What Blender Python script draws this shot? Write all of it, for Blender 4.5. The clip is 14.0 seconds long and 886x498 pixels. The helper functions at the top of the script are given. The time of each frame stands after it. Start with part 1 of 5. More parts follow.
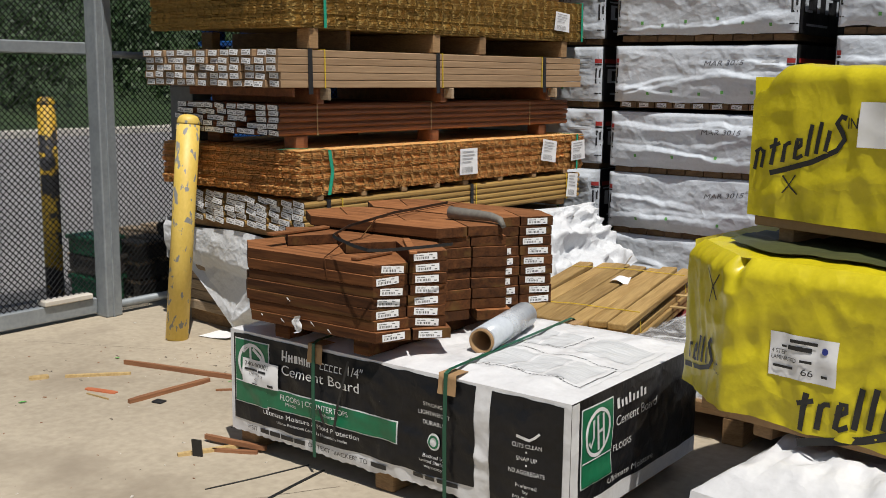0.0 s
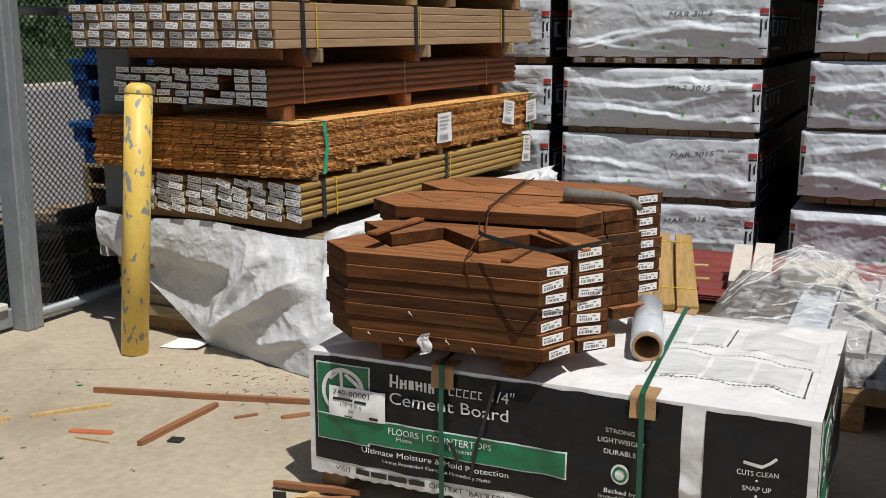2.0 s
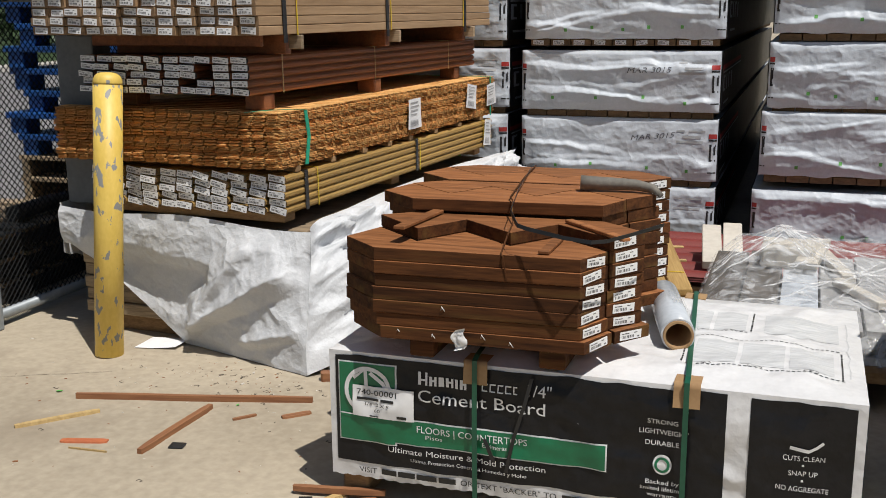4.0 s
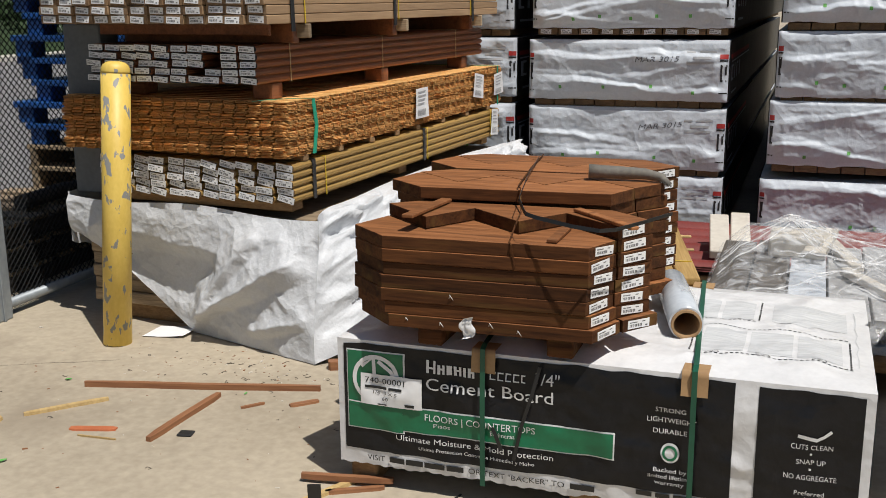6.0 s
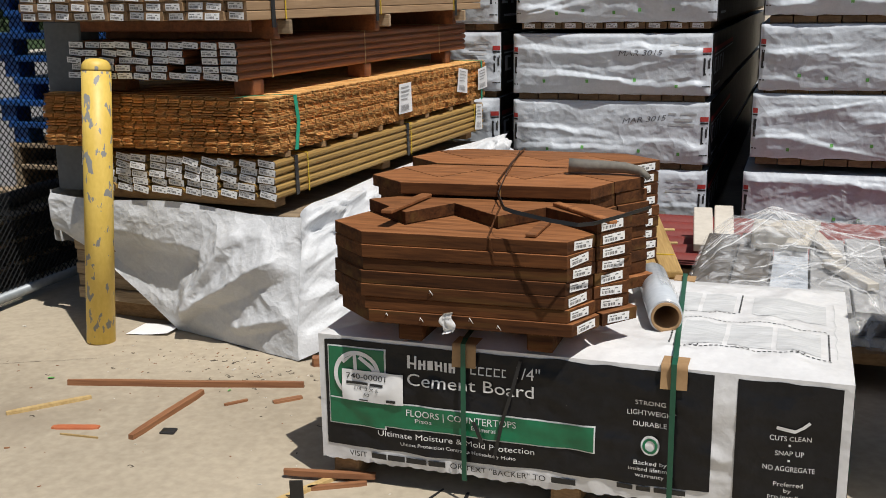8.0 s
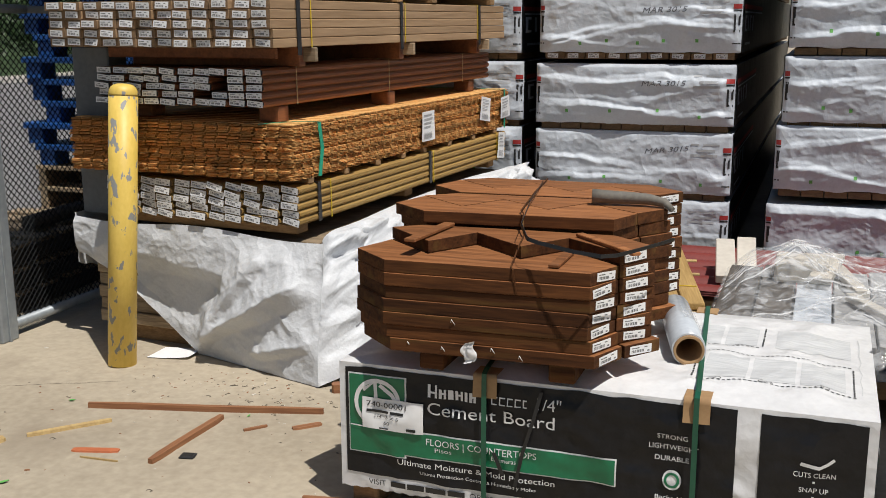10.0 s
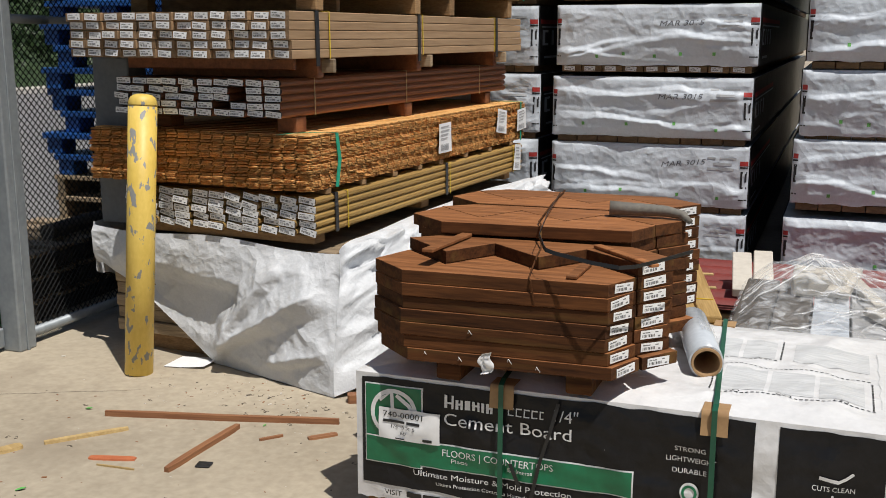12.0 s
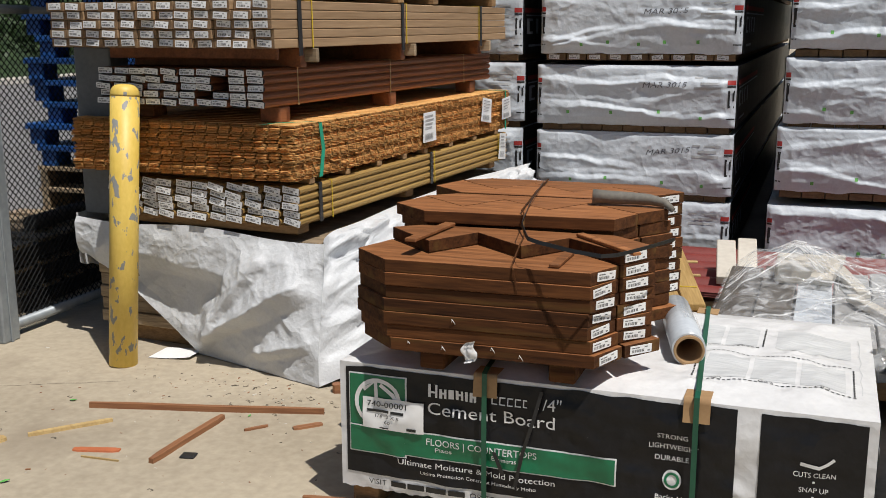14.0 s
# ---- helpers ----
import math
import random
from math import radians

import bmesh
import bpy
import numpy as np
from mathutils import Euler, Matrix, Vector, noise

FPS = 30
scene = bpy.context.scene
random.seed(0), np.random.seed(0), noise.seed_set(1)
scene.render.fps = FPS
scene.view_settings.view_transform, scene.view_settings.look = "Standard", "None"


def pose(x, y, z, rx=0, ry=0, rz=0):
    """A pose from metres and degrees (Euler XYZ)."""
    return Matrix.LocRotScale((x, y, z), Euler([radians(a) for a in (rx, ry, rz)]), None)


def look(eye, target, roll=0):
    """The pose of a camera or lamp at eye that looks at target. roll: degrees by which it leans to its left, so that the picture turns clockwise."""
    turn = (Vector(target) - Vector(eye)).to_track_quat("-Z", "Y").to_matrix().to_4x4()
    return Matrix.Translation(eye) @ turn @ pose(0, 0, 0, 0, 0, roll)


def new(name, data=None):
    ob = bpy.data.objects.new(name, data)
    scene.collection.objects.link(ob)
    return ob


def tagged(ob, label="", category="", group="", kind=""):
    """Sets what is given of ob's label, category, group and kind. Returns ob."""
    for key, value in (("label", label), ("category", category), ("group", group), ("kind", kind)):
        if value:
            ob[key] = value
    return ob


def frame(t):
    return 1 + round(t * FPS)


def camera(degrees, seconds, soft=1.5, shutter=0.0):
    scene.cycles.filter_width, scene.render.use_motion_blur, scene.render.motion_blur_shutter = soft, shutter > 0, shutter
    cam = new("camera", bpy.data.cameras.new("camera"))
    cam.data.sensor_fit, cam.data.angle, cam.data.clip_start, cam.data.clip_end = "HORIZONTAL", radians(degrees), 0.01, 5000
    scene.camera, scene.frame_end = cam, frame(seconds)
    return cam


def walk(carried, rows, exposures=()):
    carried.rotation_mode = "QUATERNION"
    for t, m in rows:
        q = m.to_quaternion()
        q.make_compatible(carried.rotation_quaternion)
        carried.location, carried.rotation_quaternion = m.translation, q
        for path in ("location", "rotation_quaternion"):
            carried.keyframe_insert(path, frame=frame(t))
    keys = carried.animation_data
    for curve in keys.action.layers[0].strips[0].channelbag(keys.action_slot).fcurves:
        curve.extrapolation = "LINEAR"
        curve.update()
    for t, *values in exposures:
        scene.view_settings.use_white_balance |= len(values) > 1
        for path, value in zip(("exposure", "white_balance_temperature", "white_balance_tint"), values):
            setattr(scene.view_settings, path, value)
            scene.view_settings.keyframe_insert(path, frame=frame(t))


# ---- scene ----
cam = camera(45.8, 14.0, soft=0.9)
METRES, EYE, TILT, LEAN, TURN = 1.904, 1.457, 0.0, 0.0, 37.3
ROWS = [
    (0.0, 0.0, 0.0, 0.0, 0.1, -9.39, -0.61),
    (0.5, -0.1636, 0.1095, 0.0132, -2.46, -10.91, 0.05),
    (1.0, -0.2878, 0.265, 0.0076, -5.66, -10.13, 0.65),
    (1.5, -0.4407, 0.3394, 0.0012, -10.46, -10.72, -0.83),
    (2.0, -0.5858, 0.4179, 0.004, -12.88, -11.81, 0.09),
    (2.5, -0.6664, 0.4967, 0.0037, -16.86, -10.93, 0.57),
    (3.0, -0.7287, 0.5061, 0.0162, -18.0, -12.15, 0.65),
    (5.5, -0.7637, 0.5122, 0.0123, -18.09, -13.21, 0.27),
    (6.0, -0.7597, 0.5104, 0.0124, -17.87, -13.4, 0.46),
    (6.5, -0.7525, 0.5079, 0.0125, -17.96, -13.51, 0.72),
    (7.0, -0.7512, 0.5069, 0.0119, -18.01, -13.58, 0.82),
    (7.5, -0.7492, 0.5074, 0.011, -18.22, -13.68, 0.7),
    (8.0, -0.7444, 0.5045, 0.0124, -18.49, -13.67, 0.8),
    (10.5, -0.7503, 0.5071, 0.0176, -16.92, -11.7, 0.12),
    (11.0, -0.7512, 0.5062, 0.0168, -16.64, -11.34, 0.09),
    (11.5, -0.7569, 0.5059, 0.0155, -16.47, -11.41, 0.06),
    (12.0, -0.756, 0.5057, 0.0143, -16.48, -11.54, 0.02),
    (12.5, -0.7527, 0.5046, 0.0153, -16.72, -11.69, 0.07),
    (13.0, -0.75, 0.5042, 0.0133, -16.82, -11.84, 0.07),
    (13.5, -0.7495, 0.5044, 0.014, -17.05, -12.08, 0.15),
    (14.0, -0.7488, 0.5036, 0.0144, -17.2, -12.13, 0.19),
]
walk(cam, [(t, pose(0, 0, EYE, TILT, LEAN, TURN) @ pose(METRES * x, METRES * y, METRES * z, 90 + pitch, roll, yaw)) for t, x, y, z, yaw, pitch, roll in ROWS])

# ---- world and sun ----
TO_SUN = Vector((0.352, -0.232, 0.906)).normalized()
SUN_EL = math.asin(TO_SUN.z)
world = bpy.data.worlds.new("sky_world")
scene.world = world
world.use_nodes = True
wn = world.node_tree.nodes
sky = wn.new("ShaderNodeTexSky")
sky.sky_type = "NISHITA"
sky.sun_disc = False
sky.sun_elevation = SUN_EL
sky.sun_rotation = math.atan2(TO_SUN.x, TO_SUN.y)
world.node_tree.links.new(sky.outputs[0], wn["Background"].inputs[0])
wn["Background"].inputs[1].default_value = 0.052
sun = new("sun", bpy.data.lights.new("sun", "SUN"))
sun.data.energy, sun.data.angle, sun.data.color = 4.3, radians(0.5), (1.0, 0.96, 0.90)
sun.matrix_world = look(TO_SUN * 30, (0, 0, 0))
scene.view_settings.exposure = 0.0


# ---- materials ----
MATS = {}


def material(name, a, b=None, rough=0.7, scale=6.0, stretch=(1, 1, 1), fine=60.0, bump=0.15, metal=0.0, rand=0.0,
             spots=None, spot_scale=5.0, spot_cut=0.6, spot_soft=0.03, spec=0.5, crumple=0.0, crumple_scale=14.0):
    """A surface with two scales of colour variation, fine relief, optional worn spots and piece-to-piece variation."""
    if name in MATS:
        return MATS[name]
    m = bpy.data.materials.new(name)
    m.use_nodes = True
    nt = m.node_tree
    N, L = nt.nodes, nt.links
    p = N["Principled BSDF"]
    p.inputs["Roughness"].default_value = rough
    p.inputs["Metallic"].default_value = metal
    p.inputs["Specular IOR Level"].default_value = spec
    b = b or tuple(c * 0.75 for c in a)
    tc = N.new("ShaderNodeTexCoord")
    info = N.new("ShaderNodeObjectInfo")
    off = N.new("ShaderNodeVectorMath")
    off.operation = "MULTIPLY_ADD"
    off.inputs[1].default_value = stretch
    L.new(tc.outputs["Object"], off.inputs[0])
    sh = N.new("ShaderNodeMath")
    sh.operation = "MULTIPLY"
    sh.inputs[1].default_value = 37.0
    L.new(info.outputs["Random"], sh.inputs[0])
    L.new(sh.outputs[0], off.inputs[2])
    n1 = N.new("ShaderNodeTexNoise")
    n1.inputs["Scale"].default_value = scale
    n1.inputs["Detail"].default_value = 5
    n2 = N.new("ShaderNodeTexNoise")
    n2.inputs["Scale"].default_value = fine
    n2.inputs["Detail"].default_value = 3
    for n in (n1, n2):
        L.new(off.outputs[0], n.inputs["Vector"])
    add = N.new("ShaderNodeMath")
    add.operation = "MULTIPLY_ADD"
    add.inputs[1].default_value = 0.45
    L.new(n2.outputs["Fac"], add.inputs[0])
    half = N.new("ShaderNodeMath")
    half.operation = "MULTIPLY"
    half.inputs[1].default_value = 0.6
    L.new(n1.outputs["Fac"], half.inputs[0])
    L.new(half.outputs[0], add.inputs[2])
    ramp = N.new("ShaderNodeValToRGB")
    ramp.color_ramp.elements[0].position, ramp.color_ramp.elements[1].position = 0.36, 0.68
    ramp.color_ramp.elements[0].color, ramp.color_ramp.elements[1].color = (*b, 1), (*a, 1)
    L.new(add.outputs[0], ramp.inputs[0])
    col = ramp.outputs[0]
    if rand:
        hsv = N.new("ShaderNodeHueSaturation")
        mr = N.new("ShaderNodeMapRange")
        mr.inputs["To Min"].default_value, mr.inputs["To Max"].default_value = 1 - rand, 1 + rand
        L.new(info.outputs["Random"], mr.inputs["Value"])
        L.new(mr.outputs[0], hsv.inputs["Value"])
        L.new(col, hsv.inputs["Color"])
        col = hsv.outputs[0]
    if spots:
        n3 = N.new("ShaderNodeTexNoise")
        n3.inputs["Scale"].default_value = spot_scale
        n3.inputs["Detail"].default_value = 6
        L.new(off.outputs[0], n3.inputs["Vector"])
        r3 = N.new("ShaderNodeValToRGB")
        r3.color_ramp.elements[0].position, r3.color_ramp.elements[1].position = spot_cut, spot_cut + spot_soft
        L.new(n3.outputs["Fac"], r3.inputs[0])
        mx = N.new("ShaderNodeMix")
        mx.data_type = "RGBA"
        L.new(r3.outputs[0], mx.inputs[0])
        L.new(col, mx.inputs[6])
        mx.inputs[7].default_value = (*spots, 1)
        col = mx.outputs[2]
    L.new(col, p.inputs["Base Color"])
    if bump:
        bp = N.new("ShaderNodeBump")
        bp.inputs["Strength"].default_value = bump
        bp.inputs["Distance"].default_value = 0.004
        L.new(add.outputs[0], bp.inputs["Height"])
        L.new(bp.outputs[0], p.inputs["Normal"])
        if crumple:
            # facets of crumpled sheet, at two sizes
            last = bp
            for k, sc in ((1.0, crumple_scale), (0.5, crumple_scale * 2.7)):
                wob = N.new("ShaderNodeMix")
                wob.data_type = "RGBA"
                wob.inputs[0].default_value = 0.22
                L.new(off.outputs[0], wob.inputs[6])
                L.new(n1.outputs["Color"], wob.inputs[7])
                vo = N.new("ShaderNodeTexVoronoi")
                vo.inputs["Scale"].default_value = sc
                L.new(wob.outputs[2], vo.inputs["Vector"])
                b2 = N.new("ShaderNodeBump")
                b2.inputs["Strength"].default_value = crumple * k
                b2.inputs["Distance"].default_value = 0.25 / sc
                L.new(vo.outputs["Distance"], b2.inputs["Height"])
                L.new(last.outputs[0], b2.inputs["Normal"])
                last = b2
            L.new(last.outputs[0], p.inputs["Normal"])
    MATS[name] = m
    return m


def film_material(name, tint, lo, hi, rough=0.12):
    """Clear plastic film: see-through in places, hazy where it is crumpled in layers."""
    m = material(name, tint, tint, rough=rough, scale=7, fine=30, bump=0.6, spec=0.9, crumple=0.7, crumple_scale=9.0)
    N, L = m.node_tree.nodes, m.node_tree.links
    tc = N.new("ShaderNodeTexCoord")
    nz = N.new("ShaderNodeTexNoise")
    nz.inputs["Scale"].default_value = 9.0
    nz.inputs["Detail"].default_value = 5
    nz.inputs["Distortion"].default_value = 1.6
    L.new(tc.outputs["Object"], nz.inputs["Vector"])
    mr = N.new("ShaderNodeMapRange")
    mr.inputs["From Min"].default_value, mr.inputs["From Max"].default_value = 0.42, 0.66
    mr.inputs["To Min"].default_value, mr.inputs["To Max"].default_value = lo, hi
    L.new(nz.outputs["Fac"], mr.inputs["Value"])
    L.new(mr.outputs[0], N["Principled BSDF"].inputs["Alpha"])
    return m


concrete = material("concrete", (0.46, 0.395, 0.298), (0.325, 0.275, 0.203), rough=0.9, scale=1.1, fine=30, bump=0.3, spots=(0.25, 0.205, 0.15), spot_scale=1.5, spot_cut=0.55, spot_soft=0.20)
crack_mat = material("crack_dirt", (0.17, 0.14, 0.105), (0.10, 0.085, 0.065), rough=0.95, fine=80)
asphalt = material("asphalt", (0.20, 0.197, 0.195), (0.15, 0.148, 0.146), rough=0.92, scale=0.6, fine=40, bump=0.3)
kerb_stone = material("kerb_stone", (0.55, 0.52, 0.46), (0.42, 0.4, 0.36), rough=0.9, scale=2)
grass_mat = material("grass", (0.032, 0.06, 0.015), (0.012, 0.028, 0.007), rough=0.8, scale=1.3, fine=18, bump=0.8)
leaf_mat = material("leaves", (0.04, 0.08, 0.02), (0.014, 0.032, 0.008), rough=0.55, scale=0.8, fine=9, bump=0.1)
tarp_white = material("woven_tarp", (0.64, 0.655, 0.675), (0.54, 0.555, 0.575), crumple=0.5, crumple_scale=10.0, rough=0.6, scale=5, fine=90, bump=0.18)
wrap_white = material("white_wrap", (0.56, 0.605, 0.665), (0.48, 0.52, 0.57), crumple=0.42, crumple_scale=8.0, rough=0.5, scale=4, fine=70, bump=0.2)
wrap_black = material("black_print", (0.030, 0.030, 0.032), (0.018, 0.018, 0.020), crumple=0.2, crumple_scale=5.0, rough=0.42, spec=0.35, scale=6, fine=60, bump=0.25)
print_red = material("red_print", (0.42, 0.035, 0.03), (0.3, 0.03, 0.03), rough=0.45)
print_grey = material("grey_print", (0.40, 0.40, 0.40), (0.3, 0.3, 0.3), rough=0.6)
print_faint = material("faint_print", (0.45, 0.465, 0.485), (0.38, 0.395, 0.41), rough=0.6, fine=160)
print_pale = material("pale_print", (0.66, 0.67, 0.675), (0.48, 0.49, 0.50), rough=0.5, scale=2.0, stretch=(3, 60, 3), fine=6, bump=0.02)
green_dot = material("green_paint", (0.14, 0.42, 0.10), (0.10, 0.33, 0.07), rough=0.6)
ink = material("marker_ink", (0.14, 0.145, 0.17), (0.08, 0.085, 0.10), rough=0.6)
yellow_wrap = material("yellow_wrap", (0.64, 0.54, 0.014), (0.52, 0.43, 0.010), crumple=0.26, crumple_scale=8.0, rough=0.36, scale=4, fine=60, bump=0.2)
olive_wrap = material("olive_wrap", (0.075, 0.085, 0.03), (0.05, 0.055, 0.02), rough=0.5)
black_film = material("black_film", (0.014, 0.014, 0.016), (0.008, 0.008, 0.009), crumple=0.30, crumple_scale=7.0, rough=0.3, scale=5, fine=40, bump=0.3, spec=0.26)
white_film = material("white_film", (0.74, 0.74, 0.745), (0.64, 0.64, 0.645), crumple=0.22, crumple_scale=9.0, rough=0.35, scale=5, fine=50, bump=0.3)
green_film = material("green_film", (0.010, 0.17, 0.075), (0.008, 0.13, 0.055), rough=0.35, scale=5, fine=50, bump=0.2)
text_white = material("white_lettering", (0.80, 0.80, 0.80), (0.70, 0.70, 0.70), rough=0.4)
text_black = material("black_lettering", (0.02, 0.02, 0.02), (0.012, 0.012, 0.012), rough=0.5)
paper_white = material("white_paper", (0.82, 0.82, 0.82), (0.74, 0.74, 0.74), rough=0.6, bump=0.05)
tag_ink = material("tag_ink", (0.16, 0.16, 0.165), (0.09, 0.09, 0.09), rough=0.6)
blue_ink = material("blue_ink", (0.03, 0.05, 0.3), rough=0.6)
cardboard = material("cardboard", (0.40, 0.25, 0.12), (0.32, 0.19, 0.09), rough=0.8, fine=70)
strap_green = material("green_strap", (0.012, 0.10, 0.055), (0.008, 0.07, 0.04), rough=0.35, bump=0.05)
strap_teal = material("teal_strap", (0.02, 0.36, 0.22), (0.015, 0.28, 0.17), rough=0.4, bump=0.05)
strap_black = material("black_strap", (0.018, 0.018, 0.02), (0.012, 0.012, 0.012), rough=0.45, bump=0.05)
strap_yellow = material("yellow_strap", (0.72, 0.52, 0.03), (0.6, 0.42, 0.02), rough=0.5, bump=0.05)
strap_tan = material("tan_strap", (0.5, 0.38, 0.2), rough=0.6, bump=0.05)
GY = (22, 1.2, 22)
GX = (1.2, 22, 22)
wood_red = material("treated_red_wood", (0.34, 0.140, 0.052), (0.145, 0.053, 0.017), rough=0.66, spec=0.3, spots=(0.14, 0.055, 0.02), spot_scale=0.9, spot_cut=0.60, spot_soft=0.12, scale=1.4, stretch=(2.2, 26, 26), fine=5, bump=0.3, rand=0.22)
# Darker copy of the red wood: shade painted on the stringers' upright sides.
wood_red_shaded = material("dark_shaded_red_wood", (0.112, 0.042, 0.0135), (0.034, 0.012, 0.0042), rough=0.8, spec=0.2, spots=(0.12, 0.062, 0.018), spot_scale=0.5, spot_cut=0.56, spot_soft=0.12, scale=1.4, stretch=(2.2, 26, 26), fine=5, bump=0.35, rand=0.28)
wood_dark = material("dark_brown_rail", (0.27, 0.098, 0.036), (0.14, 0.048, 0.018), rough=0.55, scale=1.2, stretch=GY, fine=5, bump=0.3, rand=0.3)
wood_tan = material("tan_timber", (0.40, 0.265, 0.15), (0.27, 0.17, 0.09), rough=0.7, scale=1.1, stretch=GY, fine=5, bump=0.3, rand=0.14)
wood_olive = material("olive_rail", (0.36, 0.225, 0.065), (0.24, 0.14, 0.038), rough=0.6, scale=1.1, stretch=GY, fine=5, bump=0.3, rand=0.16)
lattice_wood = material("lattice_wood", (0.80, 0.46, 0.165), (0.50, 0.25, 0.075), rough=0.72, scale=7, fine=60, bump=0.3, rand=0.22)
lattice_wood_b = material("lattice_wood_weathered", (0.60, 0.41, 0.13), (0.42, 0.265, 0.075), rough=0.72, scale=7, fine=60, bump=0.3, rand=0.12)
wood_pale = material("pale_plank", (0.52, 0.37, 0.165), (0.36, 0.24, 0.095), rough=0.72, scale=1.2, stretch=GY, fine=5, bump=0.4, rand=0.16)
wood_golden = material("golden_plank", (0.43, 0.285, 0.11), (0.25, 0.15, 0.05), rough=0.7, spec=0.3, scale=1.2, stretch=(26, 1.4, 26), fine=5, bump=0.45, rand=0.2)
wood_pallet = material("pallet_wood", (0.36, 0.22, 0.10), (0.22, 0.125, 0.055), rough=0.8, scale=2, stretch=(6, 2, 20), fine=8, bump=0.4, rand=0.2)
wood_shade = material("shaded_brown_lumber", (0.22, 0.135, 0.065), (0.12, 0.07, 0.035), rough=0.8, scale=3, stretch=(6, 2, 20), fine=8, rand=0.25)
wood_grey = material("weathered_board", (0.40, 0.30, 0.19), (0.22, 0.16, 0.10), rough=0.85, scale=2, stretch=(2, 6, 20), fine=8, bump=0.4, rand=0.25)
wood_stick = material("red_brown_stick", (0.30, 0.135, 0.058), (0.2, 0.08, 0.035), rough=0.7, scale=3, stretch=GX, fine=6)
board_white = material("primed_board", (0.62, 0.58, 0.51), (0.5, 0.46, 0.4), rough=0.7, scale=3, fine=30)
# Olive rail ends: this brown is darkened for the shadow between the tags.
end_brown = material("shaded_dark_end_grain", (0.16, 0.10, 0.045), (0.07, 0.04, 0.02), rough=0.8, scale=30)
end_tan = material("brown_end_grain", (0.30, 0.19, 0.10), (0.16, 0.095, 0.05), rough=0.8, scale=30)
end_black = material("black_end_paint", (0.012, 0.012, 0.016), (0.008, 0.008, 0.01), rough=0.6)
galv = material("galvanised_steel", (0.33, 0.36, 0.38), (0.25, 0.275, 0.295), rough=0.5, scale=9, fine=40, metal=0.35, bump=0.1)
galv_dark = material("grey_painted_steel", (0.17, 0.185, 0.20), (0.12, 0.13, 0.14), rough=0.6, scale=4, fine=40, metal=0.1)
chain_black = material("black_vinyl_wire", (0.012, 0.0125, 0.013), rough=0.75, spec=0.15, bump=0)
yellow_paint = material("chipped_yellow_paint", (0.78, 0.56, 0.13), (0.68, 0.47, 0.09), rough=0.5, scale=5, fine=40, bump=0.15, spots=(0.25, 0.25, 0.24), spot_scale=15.0, spot_cut=0.60, spot_soft=0.008, stretch=(1.8, 1.8, 0.9))
yellow_worn = material("worn_yellow_paint", (0.6, 0.40, 0.03), (0.5, 0.3, 0.02), rough=0.6, spots=(0.03, 0.03, 0.035), spot_scale=5.0, spot_cut=0.5)
blue_paint = material("blue_plastic", (0.012, 0.095, 0.34), (0.008, 0.06, 0.24), rough=0.45, rand=0.25)
red_metal = material("red_corrugated", (0.21, 0.032, 0.026), (0.15, 0.022, 0.018), rough=0.5, scale=5)
green_paint = material("dark_green_plastic", (0.012, 0.14, 0.06), (0.008, 0.1, 0.04), rough=0.5)
dark_stuff = material("dark_grey_pallet", (0.10, 0.085, 0.07), (0.05, 0.045, 0.04), rough=0.8, rand=0.3)
rubber_grey = material("weathered_grey_rubber", (0.20, 0.185, 0.155), (0.12, 0.11, 0.095), rough=0.75, scale=12, fine=80, bump=0.4)
orange_bit = material("orange_plastic", (0.55, 0.17, 0.07), (0.42, 0.12, 0.05), rough=0.6)
clear_film = film_material("clear_stretch_film", (0.78, 0.80, 0.82), 0.08, 0.55, 0.10)
fold_film = film_material("creased_highlight_film", (0.88, 0.89, 0.90), 0.22, 0.65, 0.1)
roll_film = material("rolled_film", (0.60, 0.64, 0.68), (0.48, 0.52, 0.57), rough=0.18, scale=9, fine=50, bump=0.35, spec=0.8)


# ---- mesh helpers ----
def put_box(bm, x0, x1, y0, y1, z0, z1, mat_index=0, m=None):
    vs = [bm.verts.new((x, y, z)) for x in (x0, x1) for y in (y0, y1) for z in (z0, z1)]
    if m is not None:
        for v in vs:
            v.co = m @ v.co
    fs = [bm.faces.new([vs[i] for i in q]) for q in ((0, 1, 3, 2), (4, 6, 7, 5), (0, 4, 5, 1), (2, 3, 7, 6), (0, 2, 6, 4), (1, 5, 7, 3))]
    for f in fs:
        f.material_index = mat_index
    return vs


def box_bm(x0, x1, y0, y1, z0, z1, bevel=0.0, seg=1):
    bm = bmesh.new()
    put_box(bm, x0, x1, y0, y1, z0, z1)
    if bevel:
        bmesh.ops.bevel(bm, geom=bm.edges[:], offset=bevel, segments=seg, affect="EDGES", profile=0.5)
    return bm


def prism_bm(outline, z0, z1, bevel=0.0):
    """An upright prism over an outline of x, y."""
    bm = bmesh.new()
    lo = [bm.verts.new((x, y, z0)) for x, y in outline]
    hi = [bm.verts.new((x, y, z1)) for x, y in outline]
    bm.faces.new(hi)
    bm.faces.new(lo[::-1])
    k = len(outline)
    for i in range(k):
        bm.faces.new((lo[i], lo[(i + 1) % k], hi[(i + 1) % k], hi[i]))
    bmesh.ops.recalc_face_normals(bm, faces=bm.faces[:])
    if bevel:
        es = [e for e in bm.edges if abs(e.verts[0].co.z - e.verts[1].co.z) < 1e-6]
        bmesh.ops.bevel(bm, geom=es, offset=bevel, segments=2, affect="EDGES", profile=0.5)
    return bm


